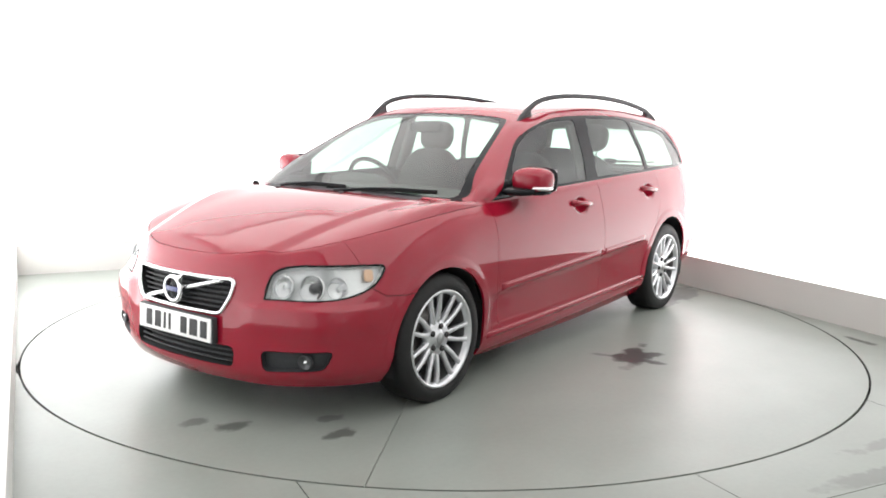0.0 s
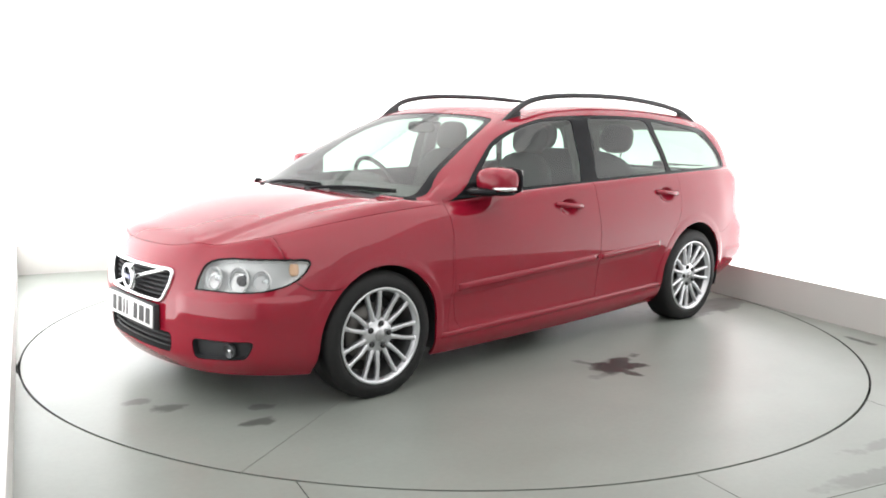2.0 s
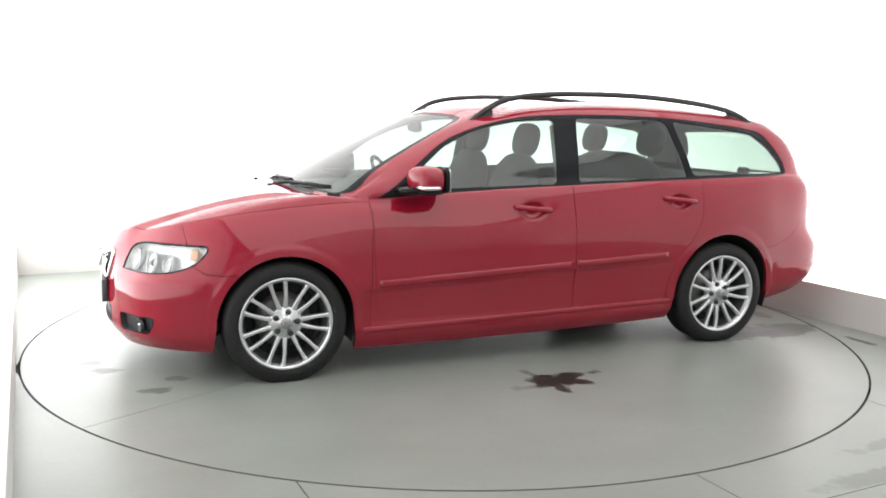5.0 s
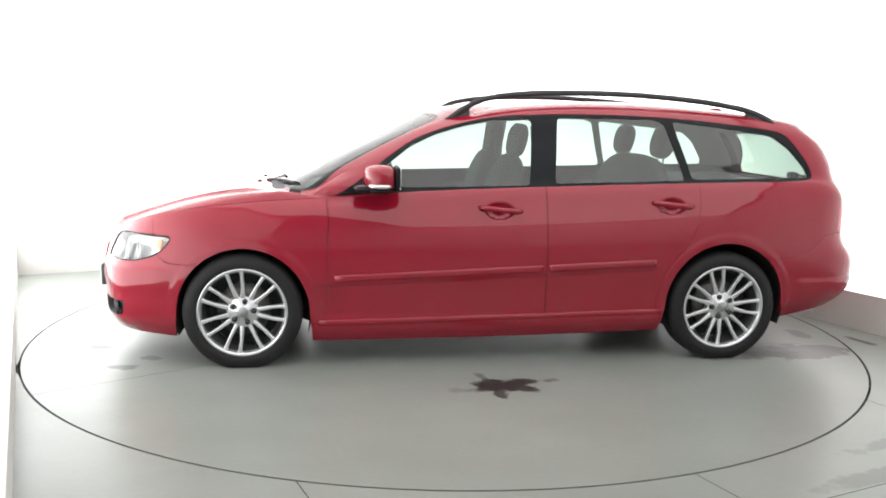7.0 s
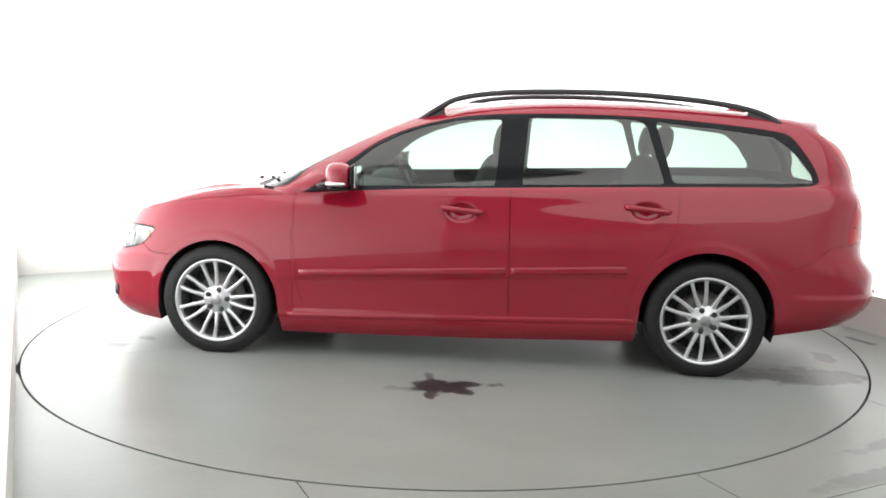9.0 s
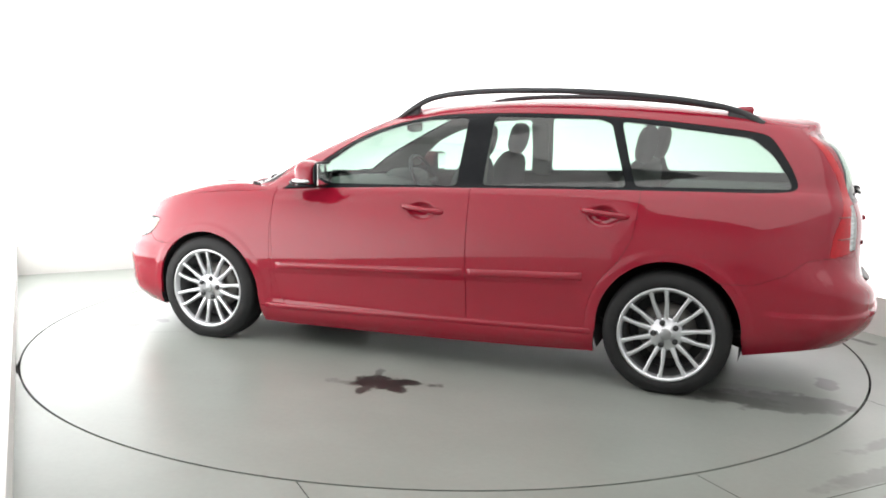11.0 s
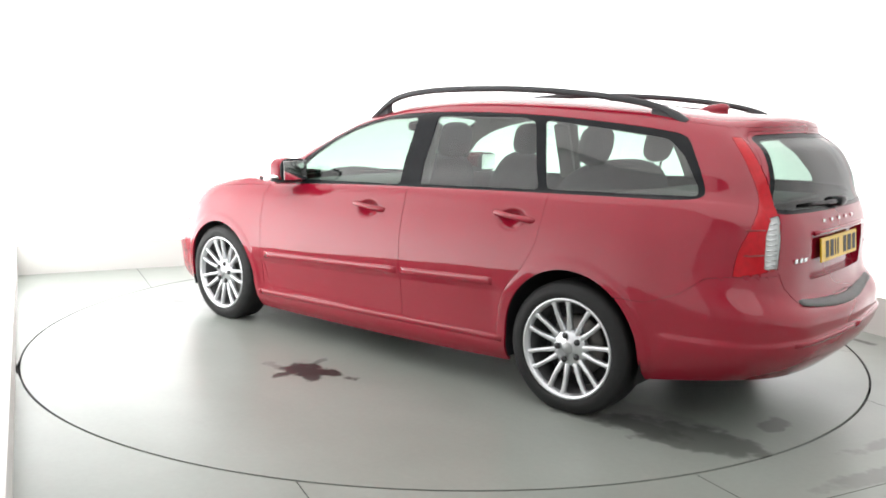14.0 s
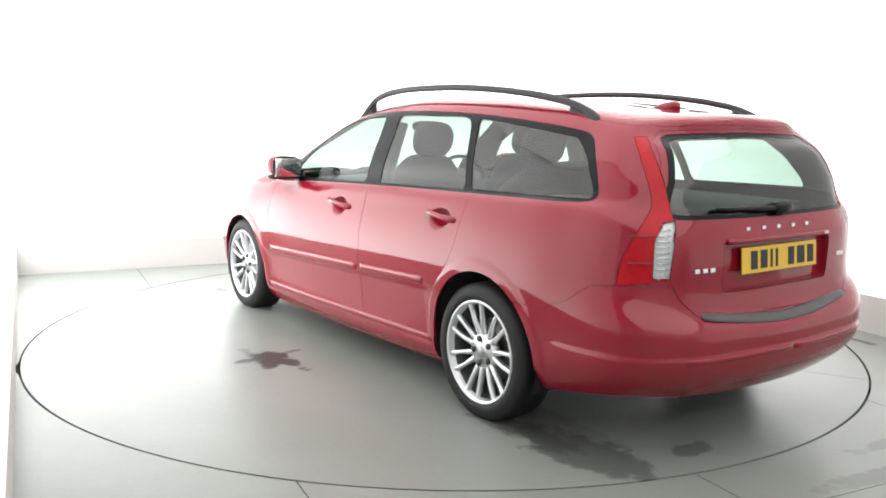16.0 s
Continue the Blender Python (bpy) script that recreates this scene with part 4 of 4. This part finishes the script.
def lamps_and_trim():
    panel("cowl", "scuttle", PLASTIC, CAR, sink=0.004, rim=0.006, gap=0.0, tag="black plastic scuttle below the windscreen")
    for s in (1, -1):
        lamp = panel("headlamp", "headlamp", CLEAR, CAR, s, sink=0.002, rim=0.004, gap=0.003, tag="clear headlamp with chrome reflectors")
        panel("headlamp", "housing", HOUSING, lamp, s, sink=0.045, rim=-0.04, gap=0.006, tag="pale silver lamp housing")
        for k, (a, r) in enumerate(((-1.285, 0.048), (-1.165, 0.055), (-1.055, 0.044))):
            p, n = skin("nose", a, 0.612, (3, 7), (0.8, 5), s, -0.046)
            aim = (n + Vector((1.2, 0, 0))).normalized()
            bm = lathe([(r, 0.032), (r * 1.06, 0.030), (r * 1.05, 0.02), (r * 0.9, 0.012), (r * 0.5, 0.0), (0.0, -0.003)], 32)
            bmesh.ops.transform(bm, matrix=Matrix.Translation(p) @ aim.to_track_quat("Y", "Z").to_matrix().to_4x4(), verts=bm.verts)
            part("reflector", bm, SILVER, lamp)
            bm = lathe([(r * 1.04, 0.026), (r * 1.04, 0.0345), (r * 1.10, 0.0345), (r * 1.10, 0.024)], 32)
            bmesh.ops.transform(bm, matrix=Matrix.Translation(p) @ aim.to_track_quat("Y", "Z").to_matrix().to_4x4(), verts=bm.verts)
            part("bezel", bm, HOUSING, lamp, "pale ring round the reflector")
            bm = lathe([(r * 0.42, 0.0), (r * 0.42, 0.016), (r * 0.3, 0.026), (0.0, 0.03)], 20) if k == 1 else lathe([(0.012, 0.0), (0.012, 0.016), (0.0, 0.022)], 14)
            bmesh.ops.transform(bm, matrix=Matrix.Translation(p) @ aim.to_track_quat("Y", "Z").to_matrix().to_4x4(), verts=bm.verts)
            part("bulb", bm, CAP if k == 1 else SILVER, lamp)
        p, n = skin("nose", -0.925, 0.652, (3, 7), (1, 5), s, -0.020)
        bm = blob((0, 0, 0), (0.02, 0.042, 0.055), 3.4)
        bmesh.ops.transform(bm, matrix=Matrix.Translation(p) @ n.to_track_quat("X", "Z").to_matrix().to_4x4(), verts=bm.verts)
        part("indicator", bm, AMBER, lamp, "pale amber indicator")
        # black seal round the lamp
        edge = []
        for q in list(HEADLAMP[::2]) + [HEADLAMP[0]]:
            edge.append(skin("nose", q[0], q[1], (2.5, 7), (0.8, 5.2), s, -0.001)[0])
        part("seal", tube(edge, 0.004, 6), BLACK, lamp, "black lamp seal")
        tail = panel("tail_lamp", "tail_lamp", RED_LENS, CAR, s, sink=0.0, rim=0.012, gap=0.002, tag="tall red tail lamp with a clear reversing lens")
        panel("reverse_lens", "reversing_lens", CLEAR, tail, s, sink=0.0, rim=0.006, gap=0.001, tag="clear ribbed reversing lens")
        panel("reverse_lens", "lens_backing", PALE, tail, s, sink=0.012, rim=-0.010, gap=0.002)
        for k in range(9):
            z = 0.755 + k * 0.021
            pts = [skin("tail", a, z, (3, 9), (11.3, 15), s, -0.008)[0] for a in (-1.345, -1.325, -1.30)]
            part("lens_rib", tube(pts, 0.004, 6), SILVER, tail)
        for z in (0.80, 0.90):
            pts = [skin("tail", a, z, (3, 9), (11.3, 15), s, 0.0005)[0] for a in (-1.285, -1.25, -1.22, -1.20)]
            part("lamp_divider", tube(pts, 0.0035, 6), mat_dark_red, tail, "dark red divider")
        fog = panel("fog", "fog_recess", PLASTIC, SKIN["front_bumper"], s, sink=0.03, rim=-0.029, gap=0.001, tag="black fog-lamp recess")
        p, n = skin("nose", -1.21, 0.292, (0.3, 4), (1, 4), s, -0.022)
        bm = lathe([(0.034, 0.0), (0.034, 0.014), (0.030, 0.018), (0.025, 0.010), (0.0, 0.003)], 28)
        bmesh.ops.transform(bm, matrix=Matrix.Translation(p) @ (n + Vector((1, 0, 0))).normalized().to_track_quat("Y", "Z").to_matrix().to_4x4(), verts=bm.verts)
        part("fog_lamp", bm, CAP, fog, "small round fog lamp")
        bm = lathe([(0.012, 0.004), (0.009, 0.014), (0.0, 0.017)], 14)
        bmesh.ops.transform(bm, matrix=Matrix.Translation(p) @ (n + Vector((1, 0, 0))).normalized().to_track_quat("Y", "Z").to_matrix().to_4x4(), verts=bm.verts)
        part("fog_bulb", bm, SILVER, fog)


mat_dark_red = mat("dark_red_lens", (0.2, 0.004, 0.008), 0.3, 0, 0.6)
lamps_and_trim()


def plate(name, centre, tilt, back, material, label, parent, widths):
    """Registration plate; its writing is left as plain dark bars."""
    root = part(name, box_bm(0, 0, 0, 0.008, 0.515, 0.106, 0.003), material, parent, label, smooth=False)
    root.matrix_local = Matrix.Translation(centre) @ pose(0, 0, 0, 0, tilt, 180 if back else 0)
    y = -0.203
    for w in widths:
        if w > 0:
            part("character_bar", box_bm(0.0046, y + w / 2, 0, 0.002, w, 0.074, 0.0005, 1), INK, root, smooth=False)
        y += abs(w) + 0.020
    return root


def front_end():
    nose = SKIN["front_bumper"]
    grille = panel("grille", "grille", INNER, CAR, sink=0.055, rim=-0.055, gap=0.001, tag="black slatted grille with a chrome frame and diagonal bar")
    outline = [(a, b) for a, b in GRILLE if a >= 0]
    outline.sort(key=lambda q: -math.atan2(q[1] - 0.545, q[0] + 0.02))
    half = [(y, z) for y, z in outline]
    loop = [(0.0, 0.622)] + half + [(0.0, 0.470)]
    loop = loop + [(-y, z) for y, z in loop[::-1][1:]]
    dense = []
    for (y0, z0), (y1, z1) in zip(loop, loop[1:]):
        k = max(1, int(math.hypot(y1 - y0, z1 - z0) / 0.02))
        dense += [(y0 + (y1 - y0) * j / k, z0 + (z1 - z0) * j / k) for j in range(k)]
    dense.append(loop[-1])
    part("grille_frame", tube([front_x(y or 1e-6, z, 0.003) for y, z in dense], 0.0105, 8, 0.9, False), CHROME, grille, "chrome grille frame")
    for k in range(6):
        z = 0.492 + k * 0.022
        w = 0.27 + min(1, k / 3) * 0.042
        ys = [w * (2 * j / 24 - 1) for j in range(25)]
        part("slat", tube([front_x(y or 1e-6, z, 0, 0.022) for y in ys], 0.0058, 6, 0.8), PLASTIC, grille)
    diag = []
    for j in range(17):
        y = -0.255 + 0.53 * j / 16
        diag.append(front_x(y or 1e-6, 0.480 + 0.135 * j / 16, 0.0, 0.004))
    part("diagonal_bar", tube(diag, 0.0105, 8), CHROME, grille, "chrome diagonal bar")
    c = front_x(1e-6, 0.550, 0.012)
    turn = Matrix.Translation(c) @ pose(0, 0, 0, 0, -8, -90)
    bm = lathe([(0.062, 0.0), (0.063, 0.012), (0.058, 0.018), (0.049, 0.018), (0.046, 0.012), (0.046, 0.0)], 40)
    bmesh.ops.transform(bm, matrix=turn, verts=bm.verts)
    ringm = part("badge_ring", bm, CHROME, grille, "round chrome badge")
    bm = lathe([(0.047, 0.003), (0.042, 0.006), (0.0, 0.008)], 32)
    bmesh.ops.transform(bm, matrix=turn, verts=bm.verts)
    part("badge_disc", bm, BLACK, ringm)
    bm = box_bm(c.x + 0.014, 0, 0.550, 0.006, 0.086, 0.022, 0.002)
    part("badge_band", bm, BLUE, ringm, "dark blue band")
    p = c + Vector((0.012, 0.055, 0.052))
    bm = lathe([(0.0, 0.03), (0.024, -0.012), (0.0, -0.012)], 4)
    bmesh.ops.transform(bm, matrix=Matrix.Translation(p) @ pose(0, 0, 0, 45, 0, 0) @ Matrix.Diagonal((0.3, 1, 1, 1)), verts=bm.verts)
    part("badge_arrow", bm, CHROME, ringm)
    # lower intake
    low = panel("intake", "lower_intake", INNER, nose, sink=0.06, rim=-0.06, gap=0.001, tag="black slatted lower intake")
    for k in range(3):
        z = 0.265 + k * 0.024
        ys = [0.325 * (2 * j / 20 - 1) for j in range(21)]
        part("intake_slat", tube([front_x(y or 1e-6, z, 0, 0.02) for y in ys], 0.006, 6, 0.8), PLASTIC, low)
    f = front_x(1e-6, 0.398, 0.0)
    part("plate_holder", box_bm(f.x + 0.0, 0, 0.396, 0.03, 0.53, 0.118, 0.006), PLASTIC, nose, "black plate holder")
    plate("number_plate", (f.x + 0.016, 0, 0.396), -3, False, WHITE_PLATE, "white number plate with dark bars", CAR, [.044, .046, .016, .016, -.03, .044, .054, .046])
    # washer jets on the bonnet, and the front wipers
    for y in (-0.30, 0.17):
        p, n = skin("top", 1.275, abs(y), (6, 7), (0, 6), 1)
        part("washer_jet", blob((p.x, math.copysign(p.y, y), p.z + 0.001), (0.030, 0.034, 0.018), 2.2, 14, 8), PLASTIC, SKIN["bonnet"], "small black washer jet")
    for pivot, tip in (((1.135, -0.40), (0.985, 0.06)), ((1.155, 0.08), (0.90, 0.60))):
        arm = []
        for j in range(9):
            t = j / 8
            x, y = pivot[0] + (tip[0] - pivot[0]) * t, pivot[1] + (tip[1] - pivot[1]) * t
            p, n = skin("end", abs(y), 0.935 + 0.02 * t, (6.9, 9), (0, 6.2), 1, 0.002 + 0.012 * math.sin(math.pi * t))
            arm.append(Vector((p.x, math.copysign(p.y, y), p.z)))
        w = part("wiper", tube(arm, [0.011 - 0.006 * j / 8 for j in range(9)], 6), BLACK, CAR, "black windscreen wiper")
        part("wiper_blade", tube([a + Vector((0, 0, -0.006)) for a in arm[2:]], 0.006, 5, 1.6), RUBBER, w)


front_end()


def rear_end():
    gate = SKIN["tailgate"]
    rec = panel("recess", "plate_recess", PAINT, gate, sink=0.03, rim=-0.029, gap=0.001, tag="recessed panel round the plate")
    f = rear_x(1e-6, 0.785, -0.03, (4, 7), (13, 15))
    plate("number_plate", (f.x - 0.020, 0, 0.787), -5, True, YELLOW_PLATE, "yellow number plate with dark bars", CAR, [.044, .046, .016, .016, -.03, .044, .054, .046])
    bar = [rear_x(-0.34 + 0.68 * j / 16 or 1e-6, 0.868, 0.004, (4, 7.5), (12, 15)) for j in range(17)]
    part("tailgate_handle", tube(bar, 0.011, 8), PAINT, gate)
    for k, y in enumerate((0.215, 0.115, 0.015, -0.085, -0.185)):
        p = rear_x(y, 0.912, 0.003, (4, 7.5), (12, 15))
        part("letter_shape", box_bm(p.x, p.y, p.z, 0.006, 0.022, 0.016, 0.002, 1), CHROME, gate, "small chrome letter shape", smooth=False)
    for y, w in ((0.50, 0.030), (0.462, 0.030), (0.424, 0.030), (-0.47, 0.05)):
        p = rear_x(y, 0.765, 0.003, (4, 7), (12, 15))
        part("model_badge", box_bm(p.x, p.y, p.z, 0.006, w, 0.018, 0.002, 1), CHROME, gate, "small chrome badge bar", smooth=False)
    piv = rear_x(-0.02, 0.985, 0.018, (6, 10), (12, 15))
    wp = part("rear_wiper", blob((piv.x, piv.y, piv.z), (0.05, 0.12, 0.05), 2.6, 20, 10), BLACK, gate, "black rear wiper")
    part("wiper_arm", tube([rear_x(y or 1e-6, 0.985 + 0.02 * (y + 0.02), 0.020, (6, 10), (12, 15)) for y in np.linspace(-0.02, 0.38, 9)], [0.011] * 4 + [0.007] * 5, 6), BLACK, wp)
    pts, ns = [], []
    for y in np.linspace(-0.49, 0.49, 33):
        p, n = skin("end", abs(y), 0.556 + 0.045 * (y / 0.5) ** 2, (2.6, 4.6), (12.2, 15), 1 if y > 0 else -1)
        pts.append(p), ns.append(n)
    across = (ns[16].cross(Vector((0, 1, 0)))).normalized()
    part("bumper_pad", strip(pts, ns, across if across.z > 0 else -across, 0.052, 0.005), GREY_PAD, SKIN["rear_bumper"], "dark grey loading pad on the bumper")
    # body-coloured ridge round the bumper
    for s in (1, -1):
        pts, ns = [], []
        for y in np.linspace(0.0, 0.60, 14):
            p, n = skin("end", y, 0.435, (0.5, 4), (12.2, 15), s)
            pts.append(p), ns.append(n)
        part("bumper_ridge", strip(pts, ns, Vector((0, 0, 1)), 0.022, 0.007), PAINT, SKIN["rear_bumper"])
    part("roof_aerial", aerial(), PAINT, SKIN["roof"], "red shark-fin aerial")


def aerial():
    bm = blob((0, 0, 0), (0.15, 0.065, 0.085), 2.3, 28, 14)
    for v in bm.verts:
        k = (v.co.x + 0.075) / 0.15
        v.co.x -= 0.02 * max(0, v.co.z) / 0.04
        v.co.z *= 0.6 + 0.4 * (1 - k) if v.co.z > 0 else 0.3
    bmesh.ops.translate(bm, vec=(-1.565, 0, 1.380), verts=bm.verts)
    return bm


rear_end()


def roof_rail(s):
    """Arched rail whose ends run down into the roof; the rear foot is a broad wedge."""
    pts = [(.245, 1.300), (.20, 1.328), (.13, 1.374), (.05, 1.417), (-.05, 1.442), (-.20, 1.460), (-.507, 1.471), (-.819, 1.468), (-1.131, 1.449), (-1.40, 1.418), (-1.53, 1.393), (-1.60, 1.370), (-1.65, 1.343), (-1.69, 1.312)]
    P = np.array([(x, 0.555 + 0.03 * math.exp(-((x + .6) / .7) ** 2), z) for x, z in pts])
    curve = hermite(P[:, None, :], [5] * (len(P) - 1), False)[:, 0]
    n = len(curve) - 1
    rr = [0.0155 - 0.005 * max(0, 1 - i / 8) + 0.010 * max(0, 1 - (n - i) / 10) for i in range(n + 1)]
    rail = part("roof_rail", tube([(p[0], p[1] * s, p[2]) for p in curve], rr, 10, 1.05), PLASTIC, CAR, "black arched roof rail")
    for x0, x1, h in ((0.205, 0.10, 0.028), (-1.53, -1.665, 0.034)):
        bm = bmesh.new()
        prev = None
        for j in range(9):
            x = x0 + (x1 - x0) * j / 8
            zr = float(np.interp(-x, -curve[:, 0], curve[:, 2]))
            base = skin("top", x, 0.55, (8.5, 13))[0].z - 0.006
            row = [bm.verts.new((x, s * y, z)) for y, z in ((0.532, base), (0.538, zr), (0.566, zr), (0.572, base - 0.006))]
            if prev:
                for k in range(3):
                    bm.faces.new((prev[k], prev[k + 1], row[k + 1], row[k]))
            else:
                bm.faces.new(row)
            prev = row
        bm.faces.new(prev[::-1])
        bmesh.ops.recalc_face_normals(bm, faces=bm.faces)
        part("rail_foot", bm, PLASTIC, rail)


def door_mirror(s):
    root = part("door_mirror", blob((0.605, 0.905 * s, 1.008), (0.155, 0.195, 0.140), 2.7), PAINT, CAR, "red door mirror on a black foot with a clear repeater")
    for v in root.data.vertices:
        v.co.x += 0.25 * (0.93 - abs(v.co.y))
        if v.co.x < 0.55:
            v.co.x = 0.55 + (v.co.x - 0.55) * 0.3
    part("mirror_foot", blob((0.645, 0.845 * s, 0.952), (0.21, 0.21, 0.05), 2.4, 24, 10), BLACK, root, "black mirror foot")
    part("mirror_back", blob((0.5275, 0.905 * s, 1.008), (0.030, 0.192, 0.136), 3.4), BLACK, root)
    part("mirror_glass", box_bm(0.5125, 0.905 * s, 1.008, 0.004, 0.165, 0.108, 0.0015), MIRROR, root, "mirror glass")
    part("repeater", blob((0.612, 0.945 * s, 0.971), (0.125, 0.130, 0.030), 3.0, 24, 10), SILVER, root, "clear silver side repeater")
    part("mirror_under", blob((0.60, 0.90 * s, 0.947), (0.15, 0.19, 0.03), 2.6, 24, 10), BLACK, root)


def door_fittings(s):
    for key, x, z in (("front_door", -0.023, 0.839), ("rear_door", -0.986, 0.869)):
        door = SKIN[key, s]
        p = skin("side", x - 0.01, z + 0.07, (3, 7), (6, 11), s)[0].lerp(skin("side", x - 0.01, z - 0.08, (3, 7), (6, 11), s)[0], 0.5)
        p.z = z
        grip = [(p.x + dx, p.y + s * dy, p.z + 0.004 + 0.02 * (dx / 0.2)) for dx, dy in ((0.115, -0.004), (0.095, 0.010), (0.03, 0.018), (-0.03, 0.018), (-0.095, 0.011), (-0.12, -0.004))]
        part("handle", tube([Vector(g) for g in grip], [0.010, 0.014, 0.013, 0.013, 0.015, 0.010], 8, 1.1), PAINT, door, "red pull handle")
    for key, x0, x1 in (("front_door", 0.845, -0.275), ("rear_door", -0.305, -0.905)):
        pts, ns = [], []
        for x in np.linspace(x0, x1, 26):
            z = 0.489 + (0.845 - x) * 0.0452 - 0.012
            p, n = skin("side", x, z, (1.5, 5.5), (5, 11), s)
            pts.append(p), ns.append(n)
        part("moulding", strip(pts, ns, Vector((0, 0, 1)), 0.038, 0.006), PAINT, SKIN[key, s], "red rubbing strip")
    pts, ns = [], []
    for x in np.linspace(0.93, -0.955, 40):
        p, n = skin("side", x, 0.235 + (0.93 - x) * 0.0225, (0.2, 4), (5, 11), s)
        pts.append(p), ns.append(n)
    part("sill_ridge", strip(pts, ns, Vector((0, 0, 1)), 0.03, 0.008), PAINT, CAR, "red sill edge")


for _s in (1, -1):
    roof_rail(_s)
    door_mirror(_s)
    door_fittings(_s)


# ---- cabin ----
def seat(x, y, rear=False, width=0.5):
    root = new("seat")
    root.parent = CAR
    root.matrix_local = pose(x, y, 0)
    root["label"] = "charcoal cloth car seat with head restraint"
    part("cushion", blob((0.05, 0, 0.46), (0.56, width, 0.20), 3.2), SEAT, root)
    bm = blob((0, 0, 0), (0.17, width, 0.66), 3.2)
    for v in bm.verts:
        k = (v.co.z + 0.33) / 0.66
        v.co.y *= 1 - 0.14 * k * k
    bmesh.ops.transform(bm, matrix=Matrix.Translation((-0.28, 0, 0.80)) @ pose(0, 0, 0, 0, -17, 0), verts=bm.verts)
    part("backrest", bm, SEAT, root)
    heads = (-0.34, 0.34) if width > 0.8 else (0,)
    for h in heads:
        bm = blob((0, 0, 0), (0.10, 0.26, 0.20), 2.7)
        bmesh.ops.transform(bm, matrix=Matrix.Translation((-0.40, h, 1.20)) @ pose(0, 0, 0, 0, -12, 0), verts=bm.verts)
        part("head_restraint", bm, SEAT, root)
        for d in (-0.05, 0.05):
            part("post", tube([(-0.385, h + d, 1.06), (-0.398, h + d, 1.15)], 0.006, 6), CHROME, root)


def cabin():
    for y in (0.36, -0.36):
        seat(0.18, y)
    seat(-0.72, 0.0, True, 1.26)
    bm = blob((0.72, 0, 0.80), (0.62, 1.40, 0.26), 4.0)
    part("dashboard", bm, DASH, CAR, "dark grey dashboard")
    part("instrument_hood", blob((0.56, -0.36, 0.92), (0.24, 0.40, 0.12), 2.6), DASH, CAR)
    tilt = Matrix.Translation((0.42, -0.36, 0.90)) @ pose(0, 0, 0, 0, 28, 0)
    bm = bmesh.new()
    rows = []
    for k in range(40):
        a = 2 * math.pi * k / 40
        rows.append([bm.verts.new(((0.014 * math.sin(b)), (0.185 + 0.014 * math.cos(b)) * math.cos(a), (0.185 + 0.014 * math.cos(b)) * math.sin(a)))
                     for b in (2 * math.pi * j / 8 for j in range(8))])
    for k in range(40):
        for j in range(8):
            bm.faces.new((rows[k][j], rows[k][(j + 1) % 8], rows[(k + 1) % 40][(j + 1) % 8], rows[(k + 1) % 40][j]))
    bmesh.ops.transform(bm, matrix=tilt, verts=bm.verts)
    bmesh.ops.recalc_face_normals(bm, faces=bm.faces)
    wheel_ob = part("steering_wheel", bm, BLACK, CAR, "black steering wheel")
    bm = blob((0.03, 0, 0), (0.05, 0.16, 0.13), 2.6, 20, 10)
    bmesh.ops.transform(bm, matrix=tilt, verts=bm.verts)
    part("wheel_boss", bm, DASH, wheel_ob)
    for a in (0, 180, 270):
        bm = tube([(0.02, 0.05 * math.cos(radians(a)), 0.05 * math.sin(radians(a))), (0, 0.18 * math.cos(radians(a)), 0.18 * math.sin(radians(a)))], 0.014, 6)
        bmesh.ops.transform(bm, matrix=tilt, verts=bm.verts)
        part("wheel_spoke", bm, DASH, wheel_ob)
    part("cabin_mirror", blob((0.36, 0, 1.265), (0.03, 0.24, 0.07), 3), BLACK, CAR, "black interior mirror")
    part("load_cover", box_bm(-1.55, 0, 0.955, 0.72, 1.20, 0.02, 0.006), DASH, CAR, "dark load-space cover")
    part("cabin_floor", box_bm(-0.4, 0, 0.30, 3.0, 1.4, 0.04, 0.01), INNER, CAR)
    part("centre_console", blob((0.35, 0, 0.55), (0.9, 0.22, 0.36), 4), DASH, CAR)
    for s in (1, -1):
        part("belt_pillar", box_bm(-0.29, 0.675 * s, 1.12, 0.11, 0.03, 0.36, 0.01, 2, Euler((radians(18 * s), 0, 0)).to_matrix().to_4x4()), TRIM, CAR)


cabin()


def motions():
    """The turntable turns clockwise, seen from above, and carries the car."""
    turn = [(0.0, 233.48), (0.5, 231.77), (1.0, 229.11), (1.5, 225.65), (2.0, 222.2), (2.5, 218.78), (3.0, 215.27), (3.5, 211.87), (4.0, 208.43),
            (5.25, 199.85), (6.5, 191.27), (7.0, 187.96), (7.5, 184.45), (8.0, 181.05), (8.5, 177.4), (9.0, 173.87), (10.25, 165.13), (11.5, 156.39),
            (12.0, 153.0), (12.5, 149.73), (13.0, 146.38), (13.5, 143.02), (14.0, 139.63), (14.5, 136.29), (15.0, 132.8), (15.5, 129.35), (16.0, 125.83)]
    walk(TABLE, [(t, pose(0, 0, 0, 0, 0, a)) for t, a in turn])
    walk(CAR, [(t, pose(0, 0, 0, 0, 0, a) @ pose(-0.1358, 0.0014, 0)) for t, a in turn])


motions()
